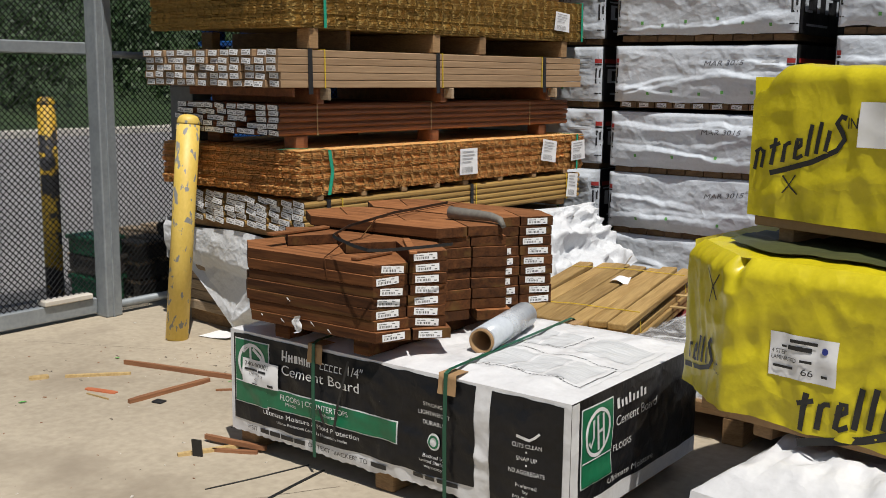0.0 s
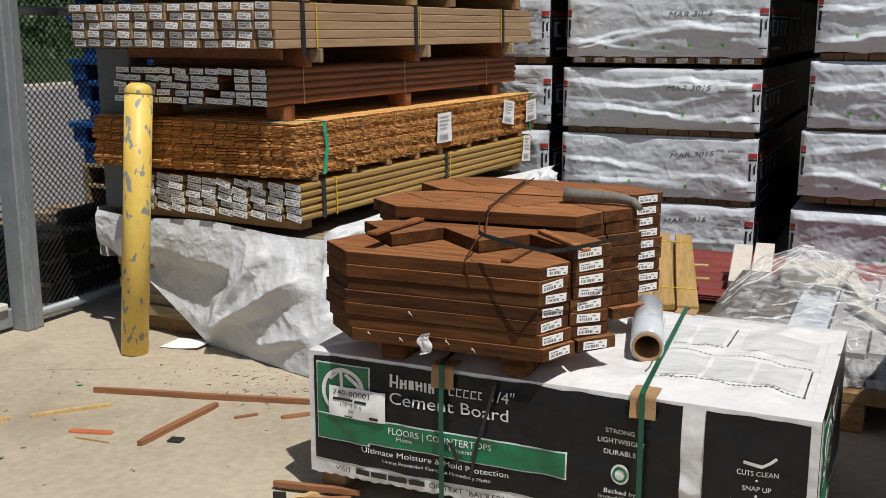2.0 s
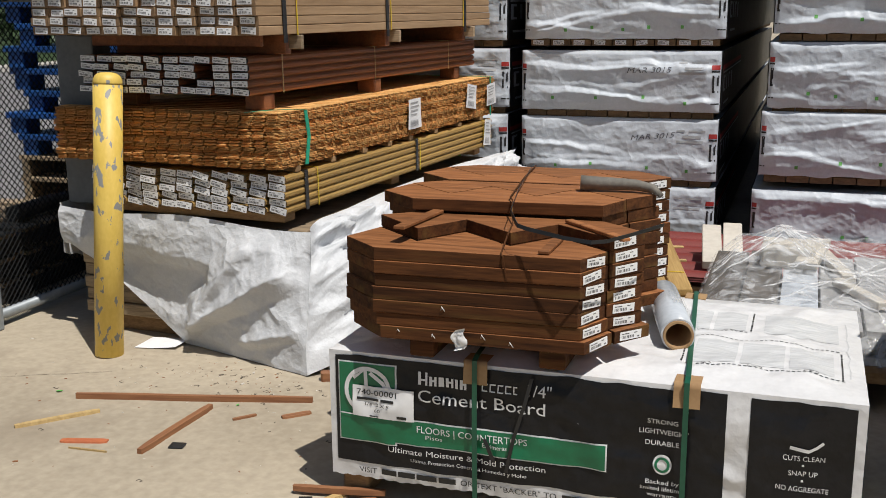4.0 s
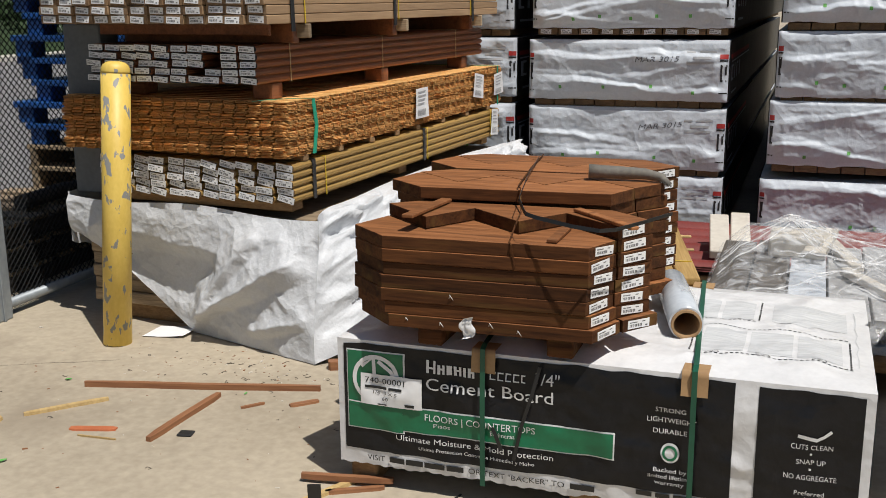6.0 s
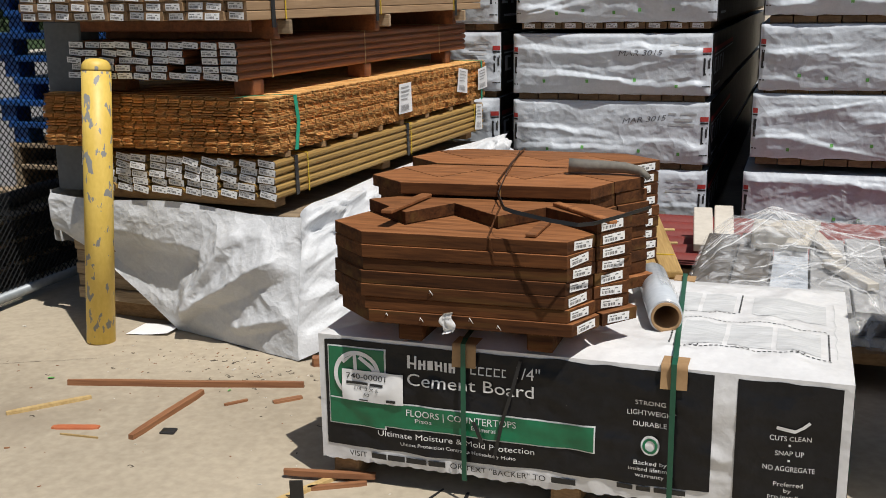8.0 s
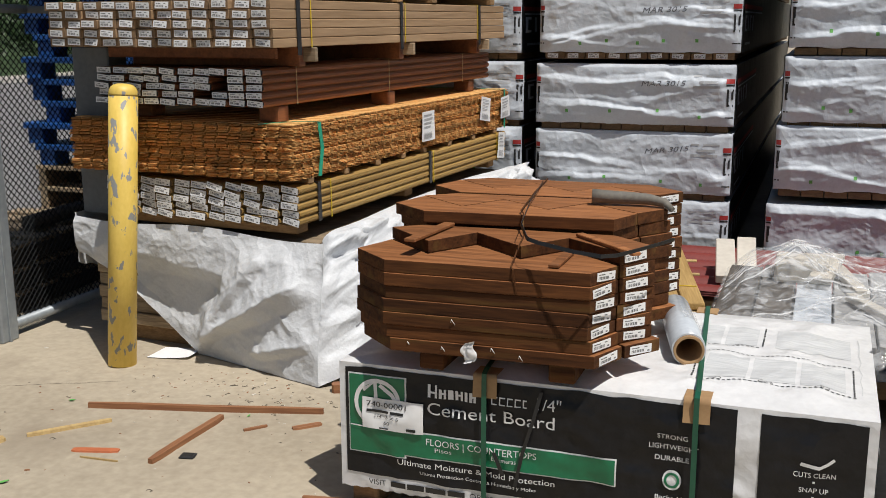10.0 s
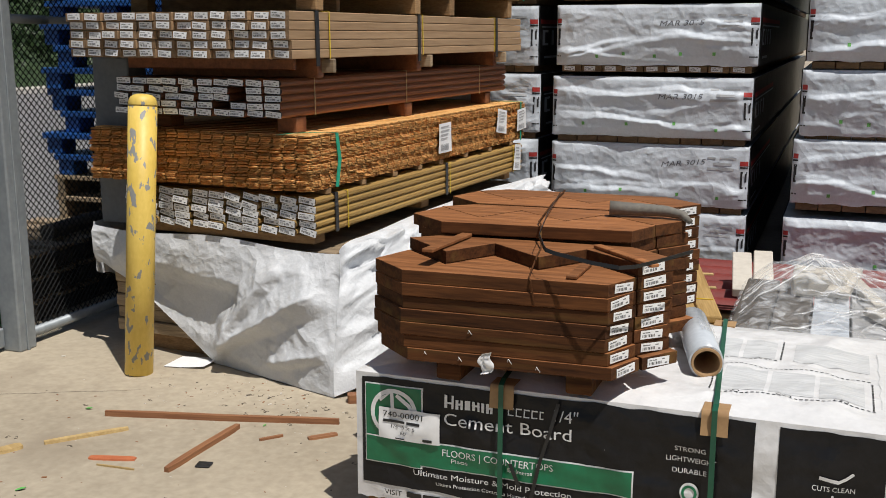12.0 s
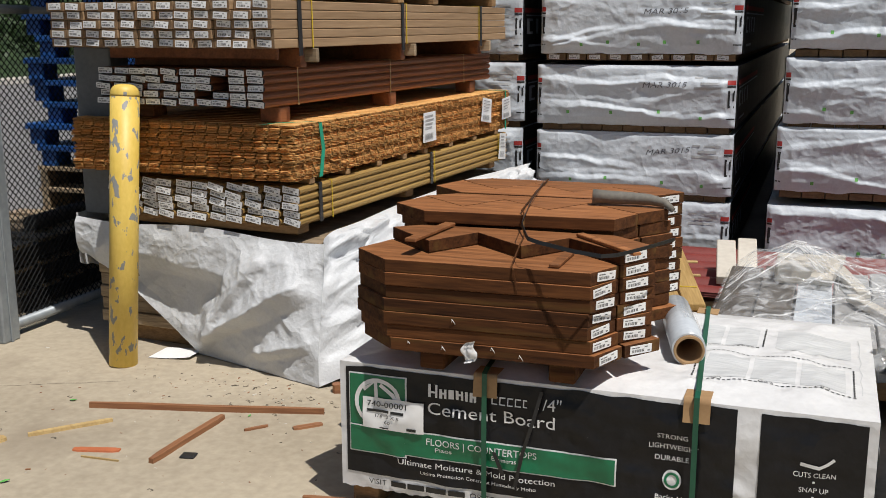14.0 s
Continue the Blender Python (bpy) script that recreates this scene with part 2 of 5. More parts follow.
def tube_bm(points, radius, sides=10, taper=None):
    """A tube through points; taper gives a factor of the radius at each point."""
    bm = bmesh.new()
    pts = [Vector(p) for p in points]
    rings = []
    for i, p in enumerate(pts):
        d = (pts[min(i + 1, len(pts) - 1)] - pts[max(i - 1, 0)]).normalized()
        q = d.to_track_quat("Z", "Y")
        r = radius * (taper[i] if taper else 1)
        rings.append([bm.verts.new(p + q @ Vector((r * math.cos(2 * math.pi * k / sides), r * math.sin(2 * math.pi * k / sides), 0))) for k in range(sides)])
    for a, b in zip(rings, rings[1:]):
        for k in range(sides):
            f = bm.faces.new((a[k], a[(k + 1) % sides], b[(k + 1) % sides], b[k]))
            f.smooth = True
    bm.faces.new(rings[0][::-1])
    bm.faces.new(rings[-1])
    bmesh.ops.recalc_face_normals(bm, faces=bm.faces[:])
    return bm


def ribbon_bm(points, width, across, thick=0.0012):
    """A flat strap through points, with its width along the direction across."""
    bm = bmesh.new()
    pts = [Vector(p) for p in points]
    a = Vector(across).normalized() * width / 2
    rings = []
    for i, p in enumerate(pts):
        d = (pts[min(i + 1, len(pts) - 1)] - pts[max(i - 1, 0)]).normalized()
        n = d.cross(a).normalized() * thick / 2
        rings.append([bm.verts.new(p + s * a + t * n) for s, t in ((-1, -1), (1, -1), (1, 1), (-1, 1))])
    for r, q in zip(rings, rings[1:]):
        for k in range(4):
            bm.faces.new((r[k], r[(k + 1) % 4], q[(k + 1) % 4], q[k]))
    bm.faces.new(rings[0][::-1])
    bm.faces.new(rings[-1])
    bmesh.ops.recalc_face_normals(bm, faces=bm.faces[:])
    return bm


def sheet_bm(nu, nv, fn, smooth=True):
    """A grid of nu by nv cells; fn(u, v), both 0 to 1, gives each place."""
    bm = bmesh.new()
    g = [[bm.verts.new(fn(i / nu, j / nv)) for j in range(nv + 1)] for i in range(nu + 1)]
    for i in range(nu):
        for j in range(nv):
            f = bm.faces.new((g[i][j], g[i + 1][j], g[i + 1][j + 1], g[i][j + 1]))
            f.smooth = smooth
    return bm


def mesh_of(bm, name, *mats):
    me = bpy.data.meshes.new(name)
    bm.to_mesh(me)
    bm.free()
    for m in mats:
        me.materials.append(m)
    return me


def part(name, bm, mat, parent, label="", m=None):
    """One mesh object under a thing or a part."""
    me = bm if isinstance(bm, bpy.types.Mesh) else mesh_of(bm, name, mat)
    ob = new(name, me)
    ob.parent = parent
    if m is not None:
        ob.matrix_basis = m
    return tagged(ob, label)


def thing(name, label, category, m=None, group="", kind=""):
    ob = new(name)
    ob.empty_display_size = 0.1
    if m is not None:
        ob.matrix_basis = m
    return tagged(ob, label, category, group, kind)


def solid(name, bm, mat, label, category, m=None, group="", kind=""):
    ob = new(name, mesh_of(bm, name, mat))
    if m is not None:
        ob.matrix_basis = m
    return tagged(ob, label, category, group, kind)


def fbm(x, y, z, octaves=3):
    s, a, f = 0.0, 1.0, 1.0
    for _ in range(octaves):
        s += a * noise.noise((x * f, y * f, z * f))
        a, f = a * 0.5, f * 2.0
    return s


def ridge(x, y, z):
    return 1.0 - abs(noise.noise((x, y, z))) * 2.0


def letters(body):
    """The outline of a word as a flat mesh, from the built-in font."""
    cu = bpy.data.curves.new("lettering", "FONT")
    cu.body = body
    cu.resolution_u = 3
    ob = bpy.data.objects.new("lettering", cu)
    scene.collection.objects.link(ob)
    me = bpy.data.meshes.new_from_object(ob.evaluated_get(bpy.context.evaluated_depsgraph_get()))
    bpy.data.objects.remove(ob)
    return me


def text_part(body, x0, x1, base, cap, place, mat, parent, bold=0.0):
    """A printed word between x0 and x1 on a surface; place(u, v) gives the surface's point."""
    me = letters(body)
    xs = [v.co.x for v in me.vertices]
    lo, hi = min(xs), max(xs)
    for v in me.vertices:
        u = x0 + (v.co.x - lo) / (hi - lo) * (x1 - x0)
        v.co = place(u, base + v.co.y / 0.70 * cap)
    me.materials.append(mat)
    return tagged(part("printed_text", me, mat, parent), kind="stuff")


def patch_part(name, x0, x1, v0, v1, place, mat, parent, label="", cell=0.012, skew=0.0):
    """A printed patch on a surface, following its relief."""
    nu, nv = max(1, int(abs(x1 - x0) / cell)), max(1, int(abs(v1 - v0) / cell))
    return part(name, sheet_bm(nu, nv, lambda a, b: place(x0 + a * (x1 - x0) + skew * b, v0 + b * (v1 - v0))), mat, parent, label)


def bars_part(name, rows, place, mat, parent, label=""):
    """Several short printed bars (u0, u1, v0, v1) as one mesh."""
    bm = bmesh.new()
    for u0, u1, v0, v1 in rows:
        k = max(1, int((u1 - u0) / 0.02))
        for i in range(k):
            a, b = u0 + (u1 - u0) * i / k, u0 + (u1 - u0) * (i + 1) / k
            bm.faces.new([bm.verts.new(place(u, v)) for u, v in ((a, v0), (b, v0), (b, v1), (a, v1))])
    return tagged(part(name, bm, mat, parent, label), kind="stuff")


def ring_part(name, cu, cv, r0, r1, place, mat, parent, squash=1.0, a0=0.0, a1=360.0):
    bm = bmesh.new()
    n = 28
    pts = []
    for i in range(n + 1):
        a = radians(a0 + (a1 - a0) * i / n)
        pts.append([bm.verts.new(place(cu + r * math.cos(a), cv + squash * r * math.sin(a))) for r in (r0, r1)])
    for p, q in zip(pts, pts[1:]):
        bm.faces.new((p[0], p[1], q[1], q[0]))
    return part(name, bm, mat, parent)


def stroke_part(name, pts, width, place, mat, parent):
    """A painted stroke through u, v points."""
    bm = bmesh.new()
    last = None
    for i, (u, v) in enumerate(pts):
        a, b = pts[max(i - 1, 0)], pts[min(i + 1, len(pts) - 1)]
        d = Vector((b[0] - a[0], b[1] - a[1])).normalized()
        n = Vector((-d.y, d.x)) * width / 2
        pair = [bm.verts.new(place(u + n.x, v + n.y)), bm.verts.new(place(u - n.x, v - n.y))]
        if last:
            bm.faces.new((last[0], last[1], pair[1], pair[0]))
        last = pair
    return part(name, bm, mat, parent)


# ---- ground, road, distance ----
solid("ground", sheet_bm(40, 40, lambda u, v: Vector((-400 + 800 * u, -400 + 800 * v, 0))), concrete, "light sandy grey concrete yard, stained and dusty", "concrete ground", kind="structure")
solid("road", box_bm(-21.3, -5.75, -200, 300, -0.05, 0.006), asphalt, "grey asphalt road outside the fence", "road", kind="structure")
solid("kerb", box_bm(-21.75, -21.3, -200, 300, -0.05, 0.16, 0.02), kerb_stone, "pale concrete kerb along the far side of the road", "kerb", kind="structure")


def bank(u, v):
    d, y = 60 * u, -60 + 160 * v
    return Vector((-21.75 - d, y, 0.13 + 0.30 * d + 0.25 * fbm(d * 0.3, y * 0.3, 0)))


solid("grass_bank", sheet_bm(60, 120, bank), grass_mat, "steep dark green grass bank beyond the road", "grass bank", kind="structure")


def shrubs():
    """Loose leaves in clumps on the bank."""
    rng = random.Random(5)
    verts, faces = [], []
    for c in range(300):
        d, y = rng.uniform(1.2, 14), rng.uniform(-6, 46)
        base = Vector((-21.75 - d, y, 0.13 + 0.30 * d))
        r = rng.uniform(0.6, 1.5)
        for _ in range(110):
            o = Vector((rng.gauss(0, 1), rng.gauss(0, 1), rng.gauss(0, 1))).normalized() * r * rng.uniform(0.5, 1.0)
            p = base + Vector((o.x, o.y, abs(o.z) * 1.1))
            q = Euler((rng.uniform(0, 6), rng.uniform(0, 6), rng.uniform(0, 6))).to_matrix()
            s = rng.uniform(0.07, 0.16)
            k = len(verts)
            for a, b in ((-s, 0), (0, -s * 0.5), (s, 0), (0, s * 0.5)):
                verts.append(p + q @ Vector((a, b, 0)))
            faces.append((k, k + 1, k + 2, k + 3))
    me = bpy.data.meshes.new("shrubs")
    me.from_pydata(verts, [], faces)
    me.materials.append(leaf_mat)
    tagged(new("shrubs", me), "dense dark green leafy shrubs growing on the bank", "shrubs", kind="stuff")


shrubs()

# ---- fence ----
FX = -5.37
fence = thing("fence", "black chain-link fence on a grey galvanised steel frame", "fence", pose(FX, 3.72, 0), kind="structure")
part("post", box_bm(-0.055, 0.055, -0.055, 0.055, 0, 2.6, 0.008, 2), galv, fence, "grey galvanised square gate post")
part("seam_strip", box_bm(0.055, 0.063, -0.012, 0.004, 0, 2.6, 0.002), galv, fence)
part("top_rail", tube_bm([(0, 0.05, 1.56), (0, 0.34, 1.555)], 0.022), galv, fence)
part("top_rail", tube_bm([(0, 0.34, 1.555), (0, 3.2, 1.53)], 0.019), galv_dark, fence, "dark weathered rail")
part("bottom_rail", tube_bm([(0, 0.05, 0.06), (0, 3.2, 0.06)], 0.026), galv, fence)
gate = thing("gate", "closed galvanised sliding gate with black chain-link mesh", "gate", pose(FX - 0.06, 3.72, 0), kind="structure")
part("gate_rail", box_bm(-0.025, 0.025, -3.4, -0.06, 1.555, 1.625, 0.006), galv, gate)
part("gate_rail", box_bm(-0.03, 0.03, -3.4, -0.06, 0.02, 0.115, 0.006), galv, gate, "thick bottom rail of the gate")
part("guide_block", box_bm(-0.04, 0.05, -0.42, -0.1, 0.117, 0.15, 0.006), board_white, gate, "pale guide block on the bottom rail")


def wire_mesh(y0, y1, z0, z1, step=0.037, r=0.0029):
    """Two sets of slanting wires that cross in diamonds."""
    bm = bmesh.new()
    h, w = z1 - z0, y1 - y0
    for sgn in (1, -1):
        k = -int(h / step) - 1
        while k * step < w + h:
            c = y0 + k * step
            pts = []
            for z in (0.0, h):
                pts.append((c + (z if sgn > 0 else h - z), z))
            (ya, za), (yb, zb) = sorted(pts)
            if ya < y0:
                za, ya = za + (zb - za) * (y0 - ya) / (yb - ya), y0
            if yb > y1 and yb > ya:
                zb, yb = za + (zb - za) * (y1 - ya) / (yb - ya), y1
            if yb - ya > 0.01:
                n = Vector((0, -(zb - za), yb - ya)).normalized() * r
                x = 0.0015 * sgn
                a, b = Vector((x, ya, z0 + za)), Vector((x, yb, z0 + zb))
                o = Vector((r, 0, 0))
                q = [[bm.verts.new(p + e) for e in (n, o, -n, -o)] for p in (a, b)]
                for i in range(4):
                    bm.faces.new((q[0][i], q[0][(i + 1) % 4], q[1][(i + 1) % 4], q[1][i]))
            k += 1
    return bm


part("wire_mesh", wire_mesh(0.05, 3.2, 0.05, 2.5), chain_black, fence, "black vinyl-coated diamond wire mesh")["kind"] = "stuff"
part("wire_mesh", wire_mesh(-3.4, -0.05, 0.1, 2.5), chain_black, gate, "black vinyl-coated diamond wire mesh")["kind"] = "stuff"


# ---- bollards ----
def turned_bm(prof, n=28):
    bm = bmesh.new()
    rings = [[bm.verts.new((q * math.cos(2 * math.pi * k / n), q * math.sin(2 * math.pi * k / n), z)) for k in range(n)] for q, z in prof]
    for a, b in zip(rings, rings[1:]):
        for k in range(n):
            f = bm.faces.new((a[k], a[(k + 1) % n], b[(k + 1) % n], b[k]))
            f.smooth = True
    bm.faces.new(rings[-1])
    bm.faces.new(rings[0][::-1])
    return bm


def bollard(name, label, x, y, h, r, lean, mat):
    ob = thing(name, label, "bollard", pose(x, y, 0) @ lean)
    part("pipe", turned_bm([(r, 0), (r, h * 0.5), (r, h - 0.052)]), mat, ob)
    part("dome_cap", turned_bm([(r * 1.01, h - 0.052), (r * 1.01, h - 0.044), (r * 0.97, h - 0.030), (r * 0.86, h - 0.016), (r * 0.66, h - 0.006), (r * 0.38, h - 0.001), (r * 0.05, h)]), mat, ob, "domed concrete-filled top")
    return ob


bollard("bollard", "leaning yellow steel bollard with chipped paint on concrete", -4.60, 3.61, 1.24, 0.062, Matrix.Rotation(radians(-5), 4, "X") @ Matrix.Rotation(radians(1.2), 4, "Y"), yellow_paint)
bollard("bollard", "worn yellow and black bollard outside the fence", -6.10, 3.82, 1.30, 0.057, Matrix(), yellow_worn)


# ---- printed tags ----
def tag_mesh(w, h):
    bm = bmesh.new()
    put_box(bm, -w / 2, w / 2, -0.0006, 0.0006, -h / 2, h / 2, 0)
    rng = random.Random(3)
    x = -w * 0.42
    while x < w * 0.16:
        b = rng.uniform(0.015, 0.05) * w
        put_box(bm, x, x + b, -0.0012, -0.0006, -h * 0.30, h * 0.02, 1)
        x += b + rng.uniform(0.02, 0.05) * w
    for x0, x1 in ((-0.42, -0.30), (-0.27, -0.08), (0.16, 0.30)):
        put_box(bm, x0 * w, x1 * w, -0.0012, -0.0006, h * 0.19, h * 0.29, 1)
    put_box(bm, w * 0.30, w * 0.40, -0.0012, -0.0006, -h * 0.34, -h * 0.18, 1)
    return mesh_of(bm, "tag", paper_white, tag_ink)


TAG = tag_mesh(0.052, 0.022)
TAG_WIDE = tag_mesh(0.068, 0.0275)
TAG_DARK = tag_mesh(0.076, 0.0245)
TAG_OLIVE = tag_mesh(0.080, 0.0285)
TAG_BIG = tag_mesh(0.084, 0.0245)


def big_label(parent, w, h, m, label="white printed paper label with a barcode"):
    """A sheet with rows of bars for print."""
    ob = part("paper_label", sheet_bm(6, 6, lambda u, v: Vector(((u - 0.5) * w, -0.002 - 0.004 * math.sin(3 * u + 2 * v), (v - 0.5) * h))), paper_white, parent, label, m)
    pl = lambda u, v: Vector((u, -0.005 - 0.004 * math.sin(3 * (u / w + 0.5) + 2 * (v / h + 0.5)), v))
    rng = random.Random(int(w * 1000))
    rows = [(-w * 0.4, w * rng.uniform(0.0, 0.35), h * (0.36 - 0.13 * i), h * (0.40 - 0.13 * i)) for i in range(4)]
    rows += [(w * (-0.38 + 0.06 * i), w * (-0.35 + 0.06 * i), -h * 0.42, -h * 0.2) for i in range(10)]
    bars_part("print_block", rows, pl, print_grey, ob)
    return ob


# ---- the tall stack of lumber bundles ----
STACK = pose(-3.79, 3.80, 0, 0, 0, -3.53)   # near right corner; x runs left as negative, y runs back


def rail_mesh(w, h, length, mat, round_face, end_mat=None):
    """One timber along y with eased or rounded edges."""
    bm = bmesh.new()
    e = min(w, h) * (0.32 if round_face else 0.08)
    prof = [(-w / 2 + e, 0), (w / 2 - e, 0), (w / 2, e), (w / 2, h - e), (w / 2 - e, h), (-w / 2 + e, h), (-w / 2, h - e), (-w / 2, e)]
    a = [bm.verts.new((x, 0, z)) for x, z in prof]
    b = [bm.verts.new((x, length, z)) for x, z in prof]
    for i in range(8):
        bm.faces.new((a[i], a[(i + 1) % 8], b[(i + 1) % 8], b[i]))
    f = bm.faces.new(a[::-1])
    f.material_index = 1
    bm.faces.new(b)
    bmesh.ops.recalc_face_normals(bm, faces=bm.faces[:])
    return mesh_of(bm, "timber", mat, end_mat or mat)


def timber_bundle(name, label, x0, x1, y, z0, z1, cols, rows, length, mat, round_face, end_mat, tags, tag_jit, missing=(), seed=1):
    """A strapped bundle of timbers, each with a tag on its end."""
    rng = random.Random(seed)
    ob = thing(name, label, "lumber bundle", STACK @ pose(0, y, z0), group="lumber bundles in the tall stack")
    w, h = (x1 - x0) / cols, (z1 - z0) / rows
    me = rail_mesh(w * 0.96, h * 0.955, length, mat, round_face, end_mat)
    for c in range(cols):
        for r in range(rows):
            gone = (c, r) in missing
            dy = 0.12 if gone else rng.uniform(-0.014, 0.014)
            t = part("timber", me, mat, ob, m=pose(x0 + w * (c + 0.5), dy, h * r + h * 0.015))
            if tags and not gone:
                k = rng.uniform(-0.05, 0.05) * w
                tg = part("end_tag", tags, paper_white, t, m=pose(k, -0.004, h * (0.5 + rng.uniform(-0.07, 0.07)), rng.uniform(-9, 6), tag_jit * rng.uniform(0.4, 1.3) + rng.uniform(-3, 3), 0))
    return ob


def strap_round(parent, y, w, h, x0, x1, mat, name="strap", tail=0.0):
    """A strap round a bundle at y, over the top and down the right side."""
    pts = [(x0 - 0.002, y, 0.01), (x0 - 0.002, y, h + 0.002), ((x0 + x1) / 2, y, h + 0.004), (x1 + 0.003, y, h + 0.002), (x1 + 0.004, y, h * 0.5), (x1 + 0.003, y + 0.004, -0.002 - tail)]
    part(name, ribbon_bm(pts, w, (0, 1, 0), 0.002), mat, parent)


olive = timber_bundle("rail_bundle", "bundle of olive-brown treated rails with white end tags", -1.02, 0.0, 0.0, 0.640, 0.808, 11, 5, 2.52, wood_olive, True, end_brown, TAG_OLIVE, 11, seed=2)
for y, m in ((0.17, strap_black), (1.35, strap_black)):
    strap_round(olive, y, 0.028, 0.168, -1.02, 0.0, m)
strap_round(olive, 0.27, 0.006, 0.168, -1.02, 0.0, strap_yellow, "string")
strap_round(olive, 1.39, 0.006, 0.168, -1.02, 0.0, strap_yellow, "string")
strap_round(olive, 2.36, 0.006, 0.168, -1.02, 0.0, strap_yellow, "string")
big_label(olive, 0.13, 0.16, pose(0.008, 2.42, 0.09, 0, 6, 90))

dark = timber_bundle("rail_bundle", "bundle of dark red-brown rails with black ends and tags", -0.985, -0.115, -0.062, 1.142, 1.303, 10, 5, 2.58, wood_dark, True, end_black, TAG_DARK, 3, missing=((7, 2), (7, 3), (6, 1)), seed=4)
for y in (0.26, 1.16, 2.14):
    strap_round(dark, y, 0.006, 0.161, -0.985, -0.115, strap_tan, "string")

tan = timber_bundle("timber_bundle", "bundle of tan square timbers with white end tags", -1.165, -0.012, -0.14, 1.388, 1.580, 12, 5, 2.65, wood_tan, False, end_tan, TAG_WIDE, 2, seed=6)
for y in (0.20, 1.18, 2.23):
    strap_round(tan, y, 0.03, 0.192, -1.165, -0.012, strap_black, tail=0.03)
for y in (0.30, 1.22, 2.20):
    strap_round(tan, y, 0.007, 0.192, -1.165, -0.012, strap_yellow, "string")


def lattice_bundle(name, label, x0, x1, y0, y1, z0, z1, sheets, mat, seed, sag=0.0):
    """Lattice panels laid flat; the lath ends show in columns on the edges."""
    rng = random.Random(seed)
    ob = thing(name, label, "lattice bundle", STACK @ pose(0, 0, z0), group="lattice bundles in the tall stack")
    t = (z1 - z0) / sheets
    for s in range(sheets):
        bm = bmesh.new()
        jx, jy = rng.uniform(-0.006, 0.006) - 0.004, rng.uniform(-0.008, 0.008)
        grp = 5.25
        fr = (s % grp) / grp
        bulge = math.sin(math.pi * min(1.0, fr + 0.08))
        for lay, lean in ((0, 1), (1, -1)):
            za, zb = t * (s + 0.5 * lay) + 0.0002, t * (s + 0.5 * lay + 0.5) - (0.0002 + 0.0012 * lay)
            d = 0.07
            for along, lo, hi in (("y", y0, y1), ("x", x0, x1)):
                step, w = (0.076, 0.064) if along == "y" else (0.062, 0.053)
                p = lo + (0.006 if along == "y" else 0.008 + 0.011 * (int(s / grp) % 2) + 0.006 * math.sin(s * 2.1) + rng.uniform(0.0, 0.003))
                c = 0
                while p + w < hi:
                    c += 1
                    q = 0.007 * bulge - 0.004 + rng.uniform(-0.0010, 0.0010)
                    out = 0.013 * bulge + rng.uniform(-0.0010, 0.0010) + 0.003 * noise.noise((c * 3.1, int(s / grp) * 5.7, seed))
                    if rng.random() < 0.03:
                        out += rng.uniform(0.004, 0.012)
                    sh = d * lean * 0.08
                    dz = rng.uniform(-0.0006, 0.0006) + (0.0022 * math.sin(7 * p + s) + 0.0012 * (-1) ** c if along == "x" else 0.0006 * math.sin(c * 1.9 + s * 0.8))
                    rings = []
                    for far in (0, 1):
                        ring = []
                        for f, g in ((0.0, 0.24), (0.22, 0.02), (0.78, 0.02), (1.0, 0.24), (1.0, 0.76), (0.78, 0.98), (0.22, 0.98), (0.0, 0.76)):
                            edge = 0.006 * (1 if f in (0.0, 1.0) else 0)
                            if along == "y":
                                pt = (x1 + jx * 0.4 + out - 0.004 - edge, p + q + w * f) if not far else (x1 - d, p + q + w * f + sh)
                            else:
                                pt = (p + q + w * f, y0 + jy * 0.5 - out + edge) if not far else (p + q + w * f + sh, y0 + d)
                            ring.append(bm.verts.new((*pt, za + (zb - za) * g + dz)))
                        rings.append(ring)
                    bm.faces.new(rings[0])
                    for i in range(8):
                        bm.faces.new((rings[0][i], rings[0][(i + 1) % 8], rings[1][(i + 1) % 8], rings[1][i]))
                    p += step
        bmesh.ops.recalc_face_normals(bm, faces=bm.faces[:])
        part("lattice_panel", bm, mat, ob)
        if s == sheets - 1:
            bm = bmesh.new()
            for k in range(int((y1 - y0) / 0.076)):
                put_box(bm, x0 + 0.02, x1 - 0.02, y0 + 0.03 + 0.076 * k, y0 + 0.085 + 0.076 * k, z1 - z0 - 0.006, z1 - z0 - 0.001)
            part("lattice_panel", bm, mat, ob, "top lattice panel, laths side by side")
    part("panel_core", box_bm(x0 + 0.25, x1 - 0.072, y0 + 0.05, y1 - 0.02, 0.002, z1 - z0 - 0.008), mat, ob, "solid inside of the packed panels")
    return ob


low_lat = lattice_bundle("lattice_bundle", "bundle of orange-brown wooden lattice panels with paper labels", -1.205, 0.0, -0.02, 2.57, 0.836, 1.072, 21, lattice_wood, 11, 0.0)
part("strap", ribbon_bm([(-0.16, -0.028, 0.236), (-0.1, 0.0, 0.243), (0.0, 0.10, 0.243), (0.010, 0.17, 0.235), (0.012, 0.19, 0.12), (0.008, 0.17, 0.0)], 0.018, (0.4, 1, 0), 0.002), strap_teal, low_lat, "green plastic strap")
strap_round(low_lat, 2.46, 0.018, 0.236, -1.2, 0.01, strap_teal)
big_label(low_lat, 0.17, 0.155, pose(0.014, 1.30, 0.115, 0, 0, 90))
big_label(low_lat, 0.17, 0.14, pose(0.014, 2.13, 0.14, 0, 8, 90))
big_label(low_lat, 0.17, 0.13, pose(0.014, 2.47, 0.13, 0, -3, 90))
